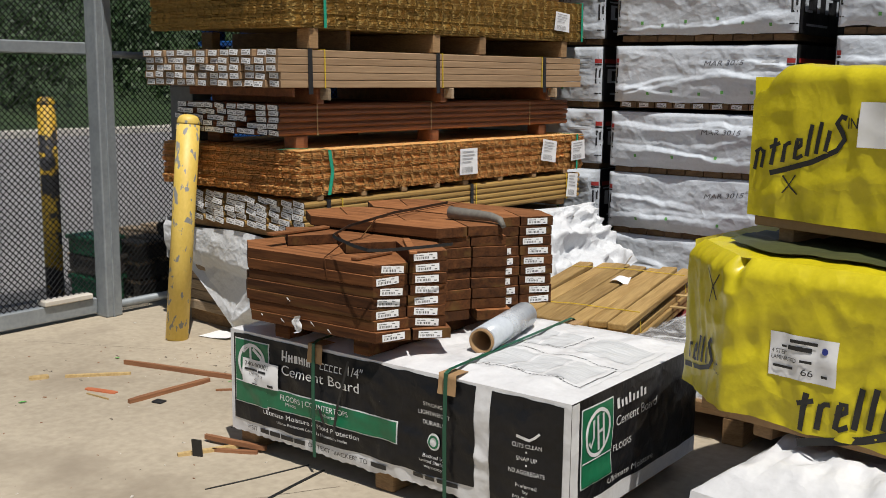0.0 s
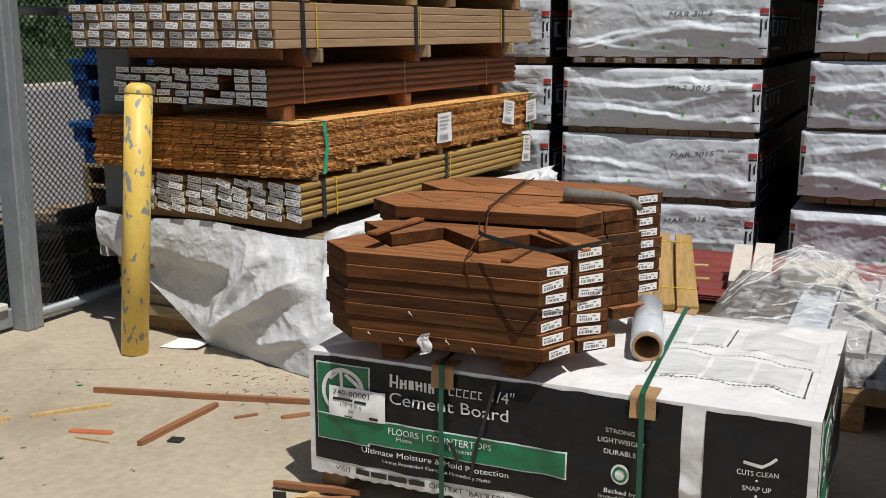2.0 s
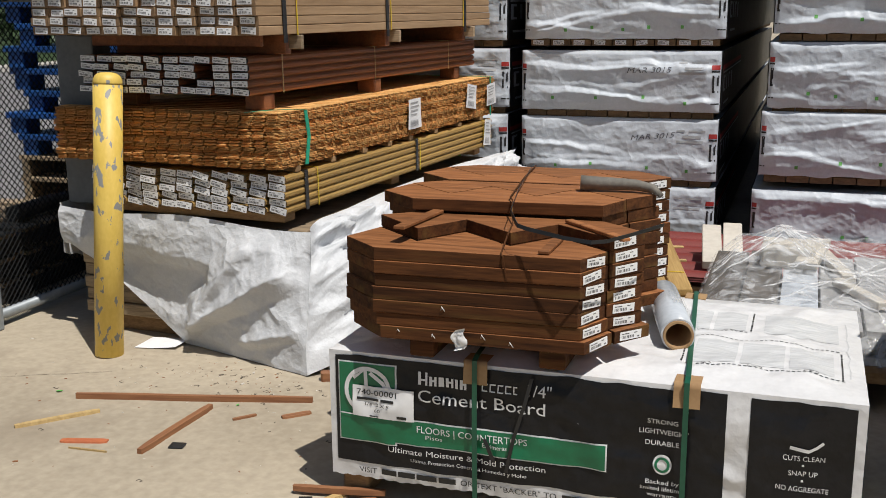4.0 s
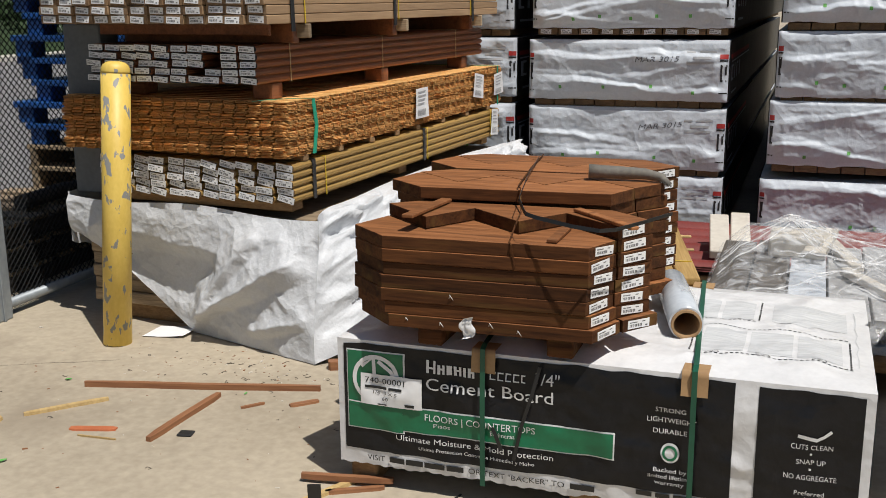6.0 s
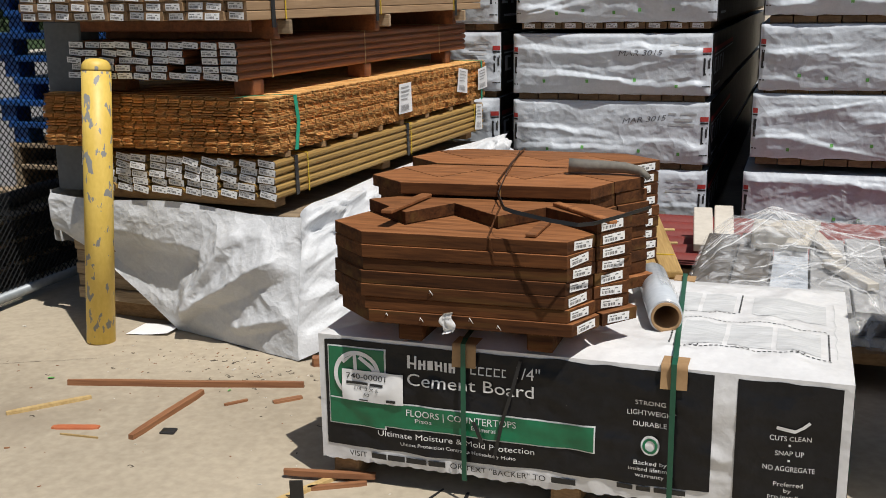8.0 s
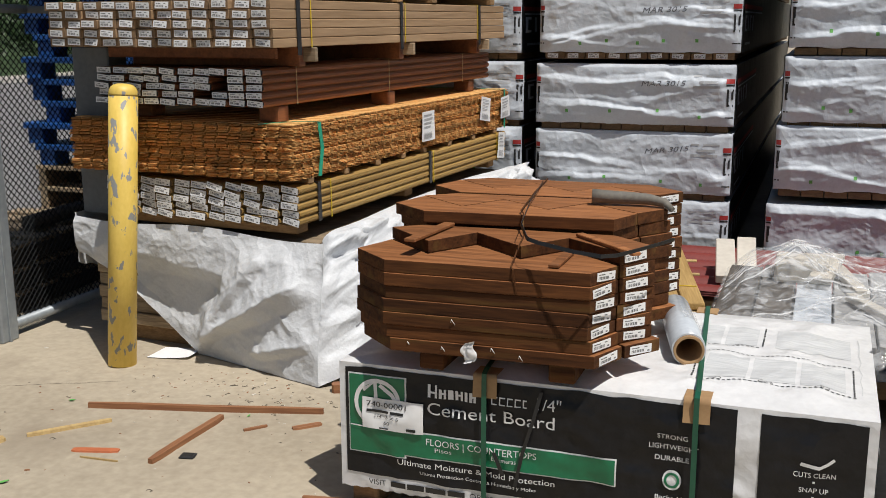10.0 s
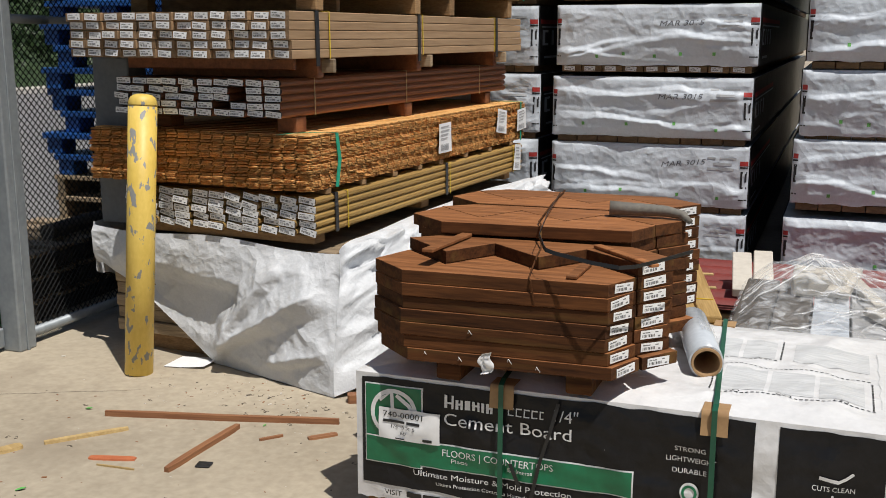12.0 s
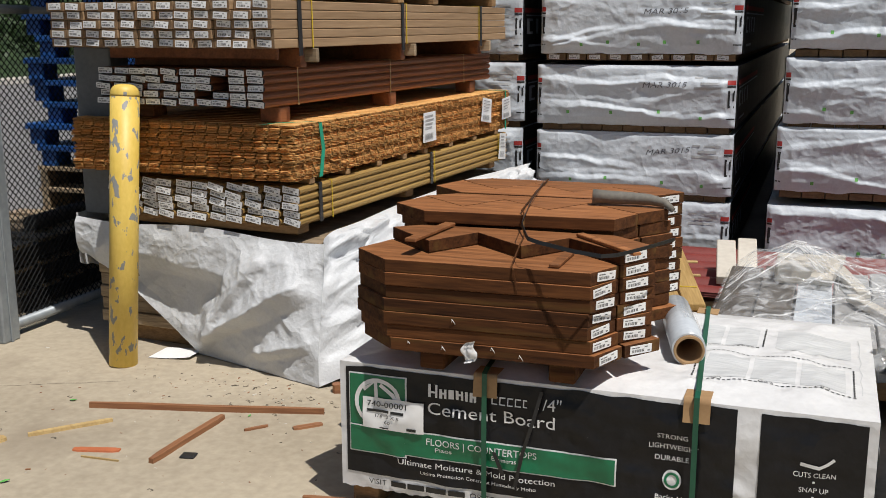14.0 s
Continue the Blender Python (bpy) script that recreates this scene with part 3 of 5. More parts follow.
top_lat = lattice_bundle("lattice_bundle", "bundle of weathered yellow-brown lattice panels on top blocks", -1.205, 0.0, -0.07, 2.57, 1.690, 1.94, 21, lattice_wood_b, 12)
strap_round(top_lat, 0.14, 0.018, 0.25, -1.2, 0.012, strap_teal)
strap_round(top_lat, 2.47, 0.018, 0.25, -1.2, 0.012, strap_teal)
big_label(top_lat, 0.17, 0.12, pose(0.014, 2.24, 0.12, 0, 4, 90))


def dunnage(label, x0, x1, ys, depth, z0, z1, mat=None):
    """Cross blocks between two bundles."""
    first = None
    for y in ys:
        ob = solid("spacer_block", box_bm(x0, x1, 0, depth, 0, z1 - z0, 0.004), mat or wood_pallet, label, "wood block", STACK @ pose(0, y, z0), group="spacer blocks in the tall stack")


dunnage("rough brown wooden spacer between lumber bundles", -1.0, -0.03, (0.03, 1.1, 2.3), 0.09, 0.60, 0.639)
dunnage("short pale wooden spacer under the lattice bundle", -1.1, -0.006, (0.10, 0.42, 0.74, 1.02, 1.28, 1.62, 1.98, 2.34), 0.045, 0.809, 0.835)
dunnage("reddish wooden spacer block on the lattice bundle", -0.22, -0.12, (0.06, 1.1, 2.2), 0.08, 1.074, 1.140, wood_dark)
dunnage("reddish wooden spacer block on the lattice bundle", -0.93, -0.82, (0.10, 1.1, 2.2), 0.10, 1.074, 1.140, wood_red)
# Both tan-timber spacers use the darker rail wood to paint in their shade.
dunnage("rough brown wooden spacer under the tan timbers", -0.96, -0.07, (0.16, 1.14, 2.2), 0.05, 1.304, 1.386, wood_dark)
dunnage("brown board spacer under the tan timbers", -0.98, -0.10, (0.02,), 0.02, 1.340, 1.386, wood_dark)
dunnage("brown wooden spacer block under the top lattice", -0.11, -0.01, (0.06,), 0.06, 1.584, 1.688)
dunnage("brown wooden spacer block under the top lattice", -1.1, -0.01, (1.0, 1.42, 2.28), 0.06, 1.584, 1.688)
# Added dark board stands for the shade in this gap and blocks the view.
dunnage("dark filler board for the shaded gap under the top lattice", -1.1, -0.12, (0.42,), 0.03, 1.584, 1.688, wood_shade)
dunnage("brown wooden spacer block under the top lattice", -1.1, -1.0, (0.2,), 0.06, 1.584, 1.688)
# Out of view: these bundles are added to shade the top lattice's front.
timber_bundle("timber_bundle", "unseen bundle of tan timbers lifting the shading bundle", -1.165, 0.0, -0.05, 2.02, 2.64, 6, 7, 2.65, wood_tan, False, wood_tan, None, 0, seed=8)
timber_bundle("timber_bundle", "unseen overhanging bundle of tan timbers added for its shadow", -1.165, 0.05, -0.39, 2.75, 2.95, 6, 2, 2.9, wood_tan, False, wood_tan, None, 0, seed=9)
dunnage("unseen rough wooden spacer under the top timbers", -1.1, -0.05, (0.1, 2.2), 0.09, 2.645, 2.748)
dunnage("unseen rough wooden spacer on top of the lattice", -1.1, -0.05, (0.1, 2.2), 0.09, 1.945, 2.018)

for y in (0.17, 1.15, 2.20):
    solid("sticker_end", box_bm(-0.06, 0.004, 0, 0.022, 0.015, 0.075, 0.004), wood_grey, "weathered sticker end hanging under tan timbers", "wood sticker", STACK @ pose(0, y, 1.310), group="sticker ends under the tan timbers")

# stack base under the cover
base_stack = thing("board_stack", "low stack of brown boards under a white cover", "board stack", STACK @ pose(0, 0.06, 0))
for k, z in enumerate((0.085, 0.145, 0.205, 0.265, 0.325, 0.385, 0.445, 0.505)):
    part("board_layer", box_bm(-1.17, 0.05, 0.0 + 0.01 * (k % 2), 2.44, z, z + 0.056, 0.004), wood_grey, base_stack)
for y in (0.05, 1.1, 2.2):
    part("runner", box_bm(-1.15, 0.03, y, y + 0.09, 0.0, 0.084, 0.004), wood_pallet, base_stack)


def cover_front(u, v):
    """The front of the white cover: u from left to right, v from the hem to the top."""
    x = -1.24 + 1.36 * u
    top = Vector((x, 0.015 - 0.02 * u, 0.602 - 0.012 * math.sin(9 * u) - 0.02 * u))
    hem_z = 0.42 - 0.42 * min(1, max(0, (u - 0.02) / 0.46)) ** 1.15
    hem_y = 0.03 - 0.03 * u if u < 0.46 else 0.016 - 0.19 * ((u - 0.46) / 0.54) ** 1.1
    hem = Vector((x + 0.05 * u, hem_y, max(0.004, hem_z)))
    p = hem.lerp(top, v)
    x, z = p.x, p.z

    def across(xa, za, xb, zb):
        """Distance above a fold line, and the share along it."""
        dx, dz = xb - xa, zb - za
        n = math.hypot(dx, dz)
        return ((x - xa) * -dz + (z - za) * dx) / n, ((x - xa) * dx + (z - za) * dz) / n / n

    ease = lambda t: max(0.0, min(1.0, t)) ** 2 * (3 - 2 * max(0.0, min(1.0, t)))
    wob = 0.016 * fbm(x * 5, z * 6, 6.0) + 0.006 * fbm(x * 17, z * 15, 2.0)
    d1, a1 = across(-0.555, 0.03, -0.09, 0.60)
    d1 += wob
    crest = 0.046 * max(0.0, 1 - abs(d1) / (0.045 if d1 < 0 else 0.11)) * ease(a1 * 5 + 0.3) * ease((1.04 - a1) * 4)
    d2, a2 = across(-0.50, 0.10, 0.02, 0.41)
    d2 += 0.7 * wob
    drop = 0.028 + 0.075 * max(0.0, min(1.0, a2))
    over = 0.074 * (math.exp(-d2 / 0.11) if d2 > 0 else max(0.0, 1 + d2 / drop)) * ease(a2 * 6 + 0.2) * ease((1.12 - a2) * 7)
    left = ease(d1 * 9 + 0.1) * ease((x + 1.19) * 6)
    line = 0.425 + 0.03 * math.sin(6 * x) + 1.6 * wob
    hollow = -0.052 * left * (ease((line - z) / 0.10) if z > 0.31 else ease((z - 0.02) / 0.28))
    d3, a3 = across(-0.25, 0.07, 0.10, 0.17)
    low = 0.030 * (math.exp(-(d3 + wob) / 0.06) if d3 + wob > 0 else max(0.0, 1 + (d3 + wob) / 0.05)) * ease(a3 * 4 + 0.2) * ease((1.2 - a3) * 4)
    d4, a4 = across(0.16, 0.12, 0.05, 0.56)
    corner = -0.055 * max(0.0, 1 - abs(d4 + 0.045 + wob) / 0.05) * ease(a4 * 4) * ease((1.0 - a4) * 4)
    busy = 0.35 + 0.65 * ease((0.03 - d1) * 8)
    crink = 0.010 * ridge(x * 4 + z * 2, z * 5 - x * 3, 3.1) + busy * (0.012 * ridge(x * 5 - z * 6, z * 4 + x * 4, 8.0) + 0.0035 * ridge(x * 14 + z * 9, z * 13 - x * 5, 5.0)) + 0.0015 * ridge(x * 31 - z * 22, z * 29 + x * 14, 1.0)
    edge = min(1, 7 * (1 - v)) * min(1.0, 0.25 + 5 * v) * (0.3 + 0.7 * min(1, 9 * (1 - u)))
    p.y -= 0.012 * math.sin(math.pi * v) + (crest + over + hollow + low + corner + crink) * edge
    p.z += 0.004 * fbm(u * 20, 3, v) if v < 0.05 and p.z > 0.01 else 0
    return p


def cover_side(u, v):
    """The side of the cover, from the front corner to the back; v from the spread hem to the top."""
    y = -0.02 + 2.45 * u
    top = Vector((0.045 + 0.012 * math.sin(14 * u), y, 0.605 - 0.01 * math.sin(8 * u)))
    spread = 0.09 + 0.42 * min(1, u * 2.2) + 0.1 * math.sin(5 * u)
    hem = Vector((0.05 + spread, y - 0.22 * (1 - u), 0.006 + 0.22 * min(1, 2.0 * u) * abs(math.sin(4.3 * u))))
    p = hem.lerp(top, v ** 0.75)
    c = 0.055 * ridge(u * 9, v * 3 + u * 3, 5.0) + 0.042 * ridge(u * 21 + v * 6, v * 5 - u * 9, 2.5) + 0.016 * ridge(u * 45 - v * 9, v * 14 + u * 11, 7.0)
    k = min(1, 7 * (1 - v)) * min(1, u * 10)
    p.x += c * k
    p.z += c * k * 0.8
    t = min(1.0, u / 0.10)
    t = t * t * (3 - 2 * t)
    return cover_front(1.0, v).lerp(p, t)


cover = thing("cover_sheet", "creased white woven cover sheet draped over boards", "cover sheet", STACK @ pose(0, 0, 0))
part("front_drape", sheet_bm(190, 100, cover_front), tarp_white, cover)
part("side_drape", sheet_bm(120, 50, cover_side), tarp_white, cover)
part("left_flap", sheet_bm(16, 20, lambda u, v: Vector((-1.24 - 0.05 * (1 - v) * u - 0.02 * u, 0.015 + 0.35 * u, 0.602 - (0.24 + 0.1 * u) * (1 - v) + 0.015 * ridge(u * 3, v * 3, 1)))), tarp_white, cover)

# rack upright behind the stack
solid("steel_upright", box_bm(-0.10, 0.10, -0.02, 0.12, 0, 0.776, 0.006), galv_dark, "plain grey steel upright standing on the board stack", "steel post", pose(-4.915, 3.96, 0.608))


# ---- white wrapped lumber packs ----
def pack_relief(seed):
    """Swags of loose wrap: each fold juts out under a sweeping line and eases off below it."""
    rng = random.Random(seed * 13 + 1)
    folds = []
    for k in range(rng.randint(3, 5)):
        folds.append((rng.uniform(0.02, 0.36), rng.uniform(-0.12, 0.12), rng.uniform(0.0, 0.06), rng.uniform(2.0, 5.0), rng.uniform(0, 6), rng.uniform(0.022, 0.046), rng.uniform(0.04, 0.12), rng.uniform(0, 50)))
    s = seed * 7.3

    def relief(x, z):
        f = 0.0
        for z0, slope, bow, fr, ph, amp, ease, sd in folds:
            line = z0 + slope * (x - 0.6) + bow * math.sin(fr * x + ph) + 0.030 * noise.noise((x * 3.5, sd, 0)) + 0.012 * noise.noise((x * 11, sd, 4)) + 0.005 * noise.noise((x * 29, sd, 8))
            d = line - z
            a = amp * max(0.0, 0.45 + 1.1 * noise.noise((x * 1.6, sd, 3.0)))
            if d > 0:
                ramp = 0.016 + 0.030 * max(0.0, 0.4 + noise.noise((x * 2.6, sd, 6.0)))
                f += a * min(1.0, d / ramp) * math.exp(-d / ease)
        f += 0.008 * ridge(x * 4 + z * 2, z * 6 - x * 2, s) + 0.0045 * ridge(x * 9 - z * 8, z * 12 + x * 5, s + 2) * max(0.0, 0.5 + 1.5 * noise.noise((x * 2.2, z * 4, s + 9))) + 0.002 * ridge(x * 23 + z * 14, z * 26 - x * 9, s + 5)
        return f
    return relief


def wrapped_pack(x, y, z, w, h, depth, seed, group, lower=False, yaw=0.0, lumber=True):
    """A lumber pack: wrapped ends to the front, dark printed sides, loose hem below."""
    rng = random.Random(seed)
    ob = thing("wrapped_lumber_pack", "lumber pack in creased white plastic wrap with black printed sides", "lumber pack", pose(x, y, z, 0, 0, yaw), group=group)
    rel = pack_relief(seed)

    def surf(u, v):
        e = min(1, 14 * min(u, w - u) / w) * min(1, 7 * min(v, h - v) / h)
        hem = 0.012 * fbm(u * 5, seed, 0) if v < 0.02 else 0
        rnd = 0.012 * (1 - min(1, min(u, w - u, v * 2, h - v) / 0.02))
        return Vector((u, -rel(u, v) * max(0.12, e) + rnd, v + hem))

    proud = lambda u, v: surf(u, v) + Vector((0, -0.0022, 0))
    part("front_wrap", sheet_bm(130, 60, lambda a, b: surf(a * w, b * h)), wrap_white, ob)
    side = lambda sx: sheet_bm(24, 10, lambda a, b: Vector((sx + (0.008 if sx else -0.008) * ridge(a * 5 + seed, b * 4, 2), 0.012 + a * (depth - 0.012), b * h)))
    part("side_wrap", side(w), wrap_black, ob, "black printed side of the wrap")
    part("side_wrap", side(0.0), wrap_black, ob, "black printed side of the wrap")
    part("top_wrap", sheet_bm(30, 24, lambda a, b: Vector((a * w, 0.012 + b * (depth - 0.012), h + 0.004 * fbm(a * 5, b * 6, seed)))), wrap_white, ob)
    part("back_wrap", sheet_bm(4, 2, lambda a, b: Vector((a * w, depth, b * h))), wrap_white, ob)
    # printed corner strips
    for u0, u1 in ((w - 0.052, w - 0.004), (0.004, 0.032)):
        patch_part("red_stripe", u0, u1, h * 0.70, h * 0.775, proud, print_red, ob)
        patch_part("black_stripe", u0, u1, h * 0.66, h * 0.685, proud, wrap_black, ob)
        bars_part("print_block", [(u0 + 0.006, u1 - 0.004, h * 0.57, h * 0.61), (u0 + 0.006, u0 + 0.017, h * 0.36, h * 0.57), (u1 - 0.016, u1 - 0.006, h * 0.44, h * 0.58), (u0 + 0.006, u1 - 0.006, h * 0.33, h * 0.36), (u0, u1, h * 0.14, h * 0.16)], proud, wrap_black, ob)
    # side print: pale bars
    sp = lambda u, v: Vector((w + 0.013, u, v))
    bars_part("side_print", [(0.04, 1.6, h * 0.64, h * 0.665), (0.06, 0.12, h * 0.34, h * 0.6), (0.12, 0.2, h * 0.56, h * 0.6), (0.12, 0.2, h * 0.34, h * 0.38), (0.28, 0.34, h * 0.34, h * 0.6), (0.44, 0.5, h * 0.34, h * 0.6), (0.5, 0.58, h * 0.56, h * 0.6), (0.66, 0.74, h * 0.34, h * 0.6), (0.1, 0.5, h * 0.12, h * 0.16)], sp, wrap_white, ob)
    patch_part("side_red_stripe", 0.02, 1.6, h * 0.70, h * 0.775, sp, print_red, ob, cell=0.2)
    # green spots along the lower edge
    n = rng.randint(4, 6)
    for i in range(n):
        u = w * (0.1 + 0.8 * (i + rng.uniform(0.2, 0.8)) / n)
        v = h * rng.uniform(0.14, 0.26)
        part("green_spot", sheet_bm(2, 2, lambda a, b: proud(u - 0.009 + 0.018 * a, v - 0.010 + 0.02 * b)), green_dot, ob)
    # faint stamp and a hand-written mark
    bars_part("faint_stamp", [(w * 0.80, w * 0.84, h * 0.80, h * 0.83), (w * 0.86, w * 0.94, h * 0.80, h * 0.83), (w * 0.83, w * 0.92, h * 0.70, h * 0.74), (w * 0.80, w * 0.93, h * 0.62, h * 0.66)], proud, print_faint, ob)
    if seed % 5 != 4:
        u0 = w * rng.uniform(0.52, 0.62)
        slope = rng.uniform(0.02, 0.12)
        text_part("MAR 3015", u0, u0 + 0.26, 0, 0.033, lambda u, v: proud(u + v * 0.3, v + h * 0.64 + (u - u0) * slope), ink, ob)
    # bare lumber showing under the hem, its brown darkened for the shade there
    if lumber:
        k = 9
        for i in range(k):
            a = 0.03 + (w - 0.06) * i / k
            t = part("lumber_end", box_bm(a, a + (w - 0.06) / k - 0.006, 0.03, depth, -0.042, -0.001, 0.003), wood_shade, ob)
            if lower:
                part("end_tag", TAG_WIDE, paper_white, t, m=pose(a + 0.05, 0.027, -0.022, 0, rng.uniform(-8, 8), 0))
    return ob


for i, z in enumerate((0.185 - 0.16, 0.443, 0.862, 1.300, 1.735, 2.16)):
    h = 0.375 if i else 0.375
    wrapped_pack(-3.467 + (0.0, 0.0, 0.0, 0.018, 0.02, 0.0)[i], 6.43, (0.045, 0.443, 0.862, 1.300, 1.735, 2.16)[i], 1.225, (0.355, 0.376, 0.368, 0.366, 0.37, 0.37)[i], 7.6, 20 + i, "wrapped packs in the middle stack", lower=(i == 3))
for i, z in enumerate((0.085, 0.519, 0.916, 1.335, 1.76, 2.18)):
    wrapped_pack((-2.02, -1.99, -1.965, -1.95, -1.95, -1.95)[i], 6.30, z, 1.225, (0.345, 0.374, 0.372, 0.375, 0.375, 0.37)[i], 6.1, 34 + i * 5, "wrapped packs in the right stack")
for i, z in enumerate((0.045, 0.443, 0.862, 1.290, 1.72, 2.14)):
    wrapped_pack(-4.815 + 0.01 * (i % 3), 6.50, z, 1.225, 0.375, 6.1, 52 + i, "wrapped packs in the stack behind the lattice")
for i, (x, y) in enumerate(((-3.467, 6.43), (-2.02, 6.30), (-4.81, 6.5))):
    for k in (0.1, 1.2, 2.2):
        solid("runner", box_bm(0.02, 1.2, 0, 0.09, 0, (0.003, 0.042, 0.003)[i], 0.001), wood_pallet, "flat wooden runner under the wrapped packs", "wood runner", pose(x, y + k, 0), group="runners under the wrapped packs")
# a further stack continuing the row
for i, z in enumerate((0.085, 0.519, 0.916, 1.335, 1.76)):
    wrapped_pack(-0.66, 6.35, z, 1.225, 0.372, 6.1, 71 + i, "wrapped packs at the end of the row")
for k in (0.1, 1.2, 2.2):
    solid("runner", box_bm(0.02, 1.2, 0, 0.09, 0, 0.042, 0.002), wood_pallet, "flat wooden runner under the wrapped packs", "wood runner", pose(-0.66, 6.35 + k, 0), group="runners under the wrapped packs")


# ---- cement board pallet ----
BX0, BX1, BY0, BY1, BZ0, BZ1 = -3.068, -1.535, 2.667, 3.585, 0.075, 0.478
board_pack = thing("cement_board_pack", "shrink-wrapped pack of cement boards with black and green print", "board pack", pose(0, 0, 0))


def front_relief(x, z):
    k = min(1, 8 * min(x - BX0, BX1 - x) / 1.5) * min(1, 5 * min(z - BZ0 + 0.02, BZ1 - z) / 0.4)
    f = 0.009 * ridge(x * 3, z * 5 + x, 2.2) + 0.006 * fbm(x * 9, z * 9, 3) + 0.005 * ridge(x * 9 + z * 9, z * 10 - x * 4, 7)
    return f * max(0, k)


def front(x, z, lift=0.0):
    return Vector((x, BY0 - front_relief(x, z) - lift, z))


def lift(d):
    return lambda x, z: front(x, z, d)


def board_top(x, y, d=0.0):
    kx, ky = min(1, 10 * min(x - BX0, BX1 - x) / 1.5), min(1, 8 * min(y - BY0, BY1 - y) / 0.9)
    k = max(0, min(kx, ky))
    f = 0.012 + 0.010 * ridge(x * 4, y * 3, 6) + 0.007 * fbm(x * 9, y * 9, 1) + 0.004 * ridge(x * 13 + y * 6, y * 14 - x * 5, 3)
    return Vector((x, y, BZ1 + f * k + d))


def board_end(y, z, d=0.0):
    k = min(1, 8 * min(y - BY0, BY1 - y) / 0.9) * min(1, 5 * min(z - BZ0 + 0.02, BZ1 - z) / 0.4)
    return Vector((BX1 + (0.006 * ridge(y * 5, z * 5, 9) + 0.004 * fbm(y * 10, z * 10, 5)) * max(0, k) + d, y, z))


def hem(x, a):
    return BZ0 + 0.006 * math.sin(60 * x) * 0.4 + 0.012 * fbm(x * 3, 2, a)


part("front_film", sheet_bm(150, 40, lambda a, b: front(BX0 + (BX1 - BX0) * a, hem(a * 4, 1) * (1 - b) + (BZ1 + 0.001) * b)), white_film, board_pack, "white shrink film on the front")
part("top_film", sheet_bm(120, 70, lambda a, b: board_top(BX0 + (BX1 - BX0) * a, BY0 + (BY1 - BY0) * b)), white_film, board_pack, "creased white film on the top")
part("end_film", sheet_bm(60, 40, lambda a, b: board_end(BY0 + (BY1 - BY0) * a, BZ0 + (BZ1 - BZ0) * b)), black_film, board_pack, "black shrink film on the end")
part("end_film", sheet_bm(30, 20, lambda a, b: Vector((BX0, BY0 + (BY1 - BY0) * a, BZ0 + (BZ1 - BZ0) * b))), white_film, board_pack)
part("back_film", sheet_bm(30, 10, lambda a, b: Vector((BX0 + (BX1 - BX0) * a, BY1, BZ0 + (BZ1 - BZ0) * b))), white_film, board_pack)
part("inner_board", box_bm(BX0 + 0.012, BX1 - 0.012, BY0 + 0.012, BY1 - 0.012, 0.09, BZ1 - 0.012), print_grey, board_pack, "grey cement boards inside the film")
L1, L2, L3 = lift(0.002), lift(0.0042), lift(0.0064)
wavy = lambda x, z: L1(x, z + 0.010 * fbm(x * 5, 1.0, 0.0) * max(0.0, (z - 0.40) / 0.06) + 0.006 * fbm(x * 4, 5.0, 0.0) * max(0.0, (0.16 - z) / 0.04))
patch_part("black_panel", -3.047, -1.889, 0.126, 0.468, wavy, black_film, board_pack, "black printed panel")
patch_part("black_panel", -1.827, -1.560, 0.088, 0.466, wavy, black_film, board_pack, "black printed panel")
patch_part("green_border", -3.036, -2.845, 0.196, 0.450, L2, text_white, board_pack, "thin white border")
patch_part("green_border", -2.845, -2.208, 0.204, 0.286, L2, text_white, board_pack, "thin white border")
patch_part("green_square", -3.032, -2.850, 0.200, 0.446, L3, green_film, board_pack, "green printed square")
patch_part("green_band", -2.850, -2.212, 0.208, 0.282, L3, green_film, board_pack, "green printed band")
L4, L5 = lift(0.0088), lift(0.0112)
stroke_part("white_line", [(-3.03, 0.284), (-2.95, 0.283), (-2.85, 0.282)], 0.004, L4, text_white, board_pack)
ring_part("emblem_ring", -2.938, 0.362, 0.064, 0.077, L4, text_white, board_pack)
stroke_part("emblem_stroke", [(-2.985, 0.40), (-2.945, 0.43), (-2.938, 0.30)], 0.012, L4, text_white, board_pack)
stroke_part("emblem_stroke", [(-2.93, 0.42), (-2.89, 0.39), (-2.87, 0.36)], 0.012, L4, text_white, board_pack)
patch_part("paper_label", -2.987, -2.787, 0.282, 0.379, L5, paper_white, board_pack, "white paper stock label")
L6 = lift(0.0136)
text_part("740-00001", -2.972, -2.842, 0.352, 0.017, L6, text_black, board_pack)
bars_part("print_block", [(-2.972, -2.90, 0.335, 0.343), (-2.893, -2.85, 0.335, 0.343), (-2.93, -2.90, 0.285, 0.289), (-2.84, -2.81, 0.288, 0.297)], L6, text_black, board_pack)
text_part("1/4  3 X 5", -2.945, -2.865, 0.318, 0.010, L6, text_black, board_pack)
text_part("60", -2.915, -2.895, 0.300, 0.010, L6, text_black, board_pack)
# brand line as plain upright bars
u = -2.775
rows = []
for wdt in (0.03, 0.022, 0.016, 0.024, 0.009, 0.02):
    rows += [(u, u + min(wdt, 0.009), 0.401, 0.441 if wdt > 0.024 else 0.430), (u + wdt - 0.007, u + wdt, 0.401, 0.441 if wdt > 0.024 else 0.43), (u, u + wdt, 0.414, 0.420)]
    u += wdt + 0.006
u = -2.578
for wdt in (0.018, 0.018, 0.017, 0.018, 0.012):
    rows += [(u, u + 0.0035, 0.403, 0.427), (u, u + wdt, 0.403, 0.4065), (u, u + wdt, 0.423, 0.427)]
    u += wdt + 0.006
bars_part("brand_block", rows, L3, text_white, board_pack, "white lettering drawn as plain bars")
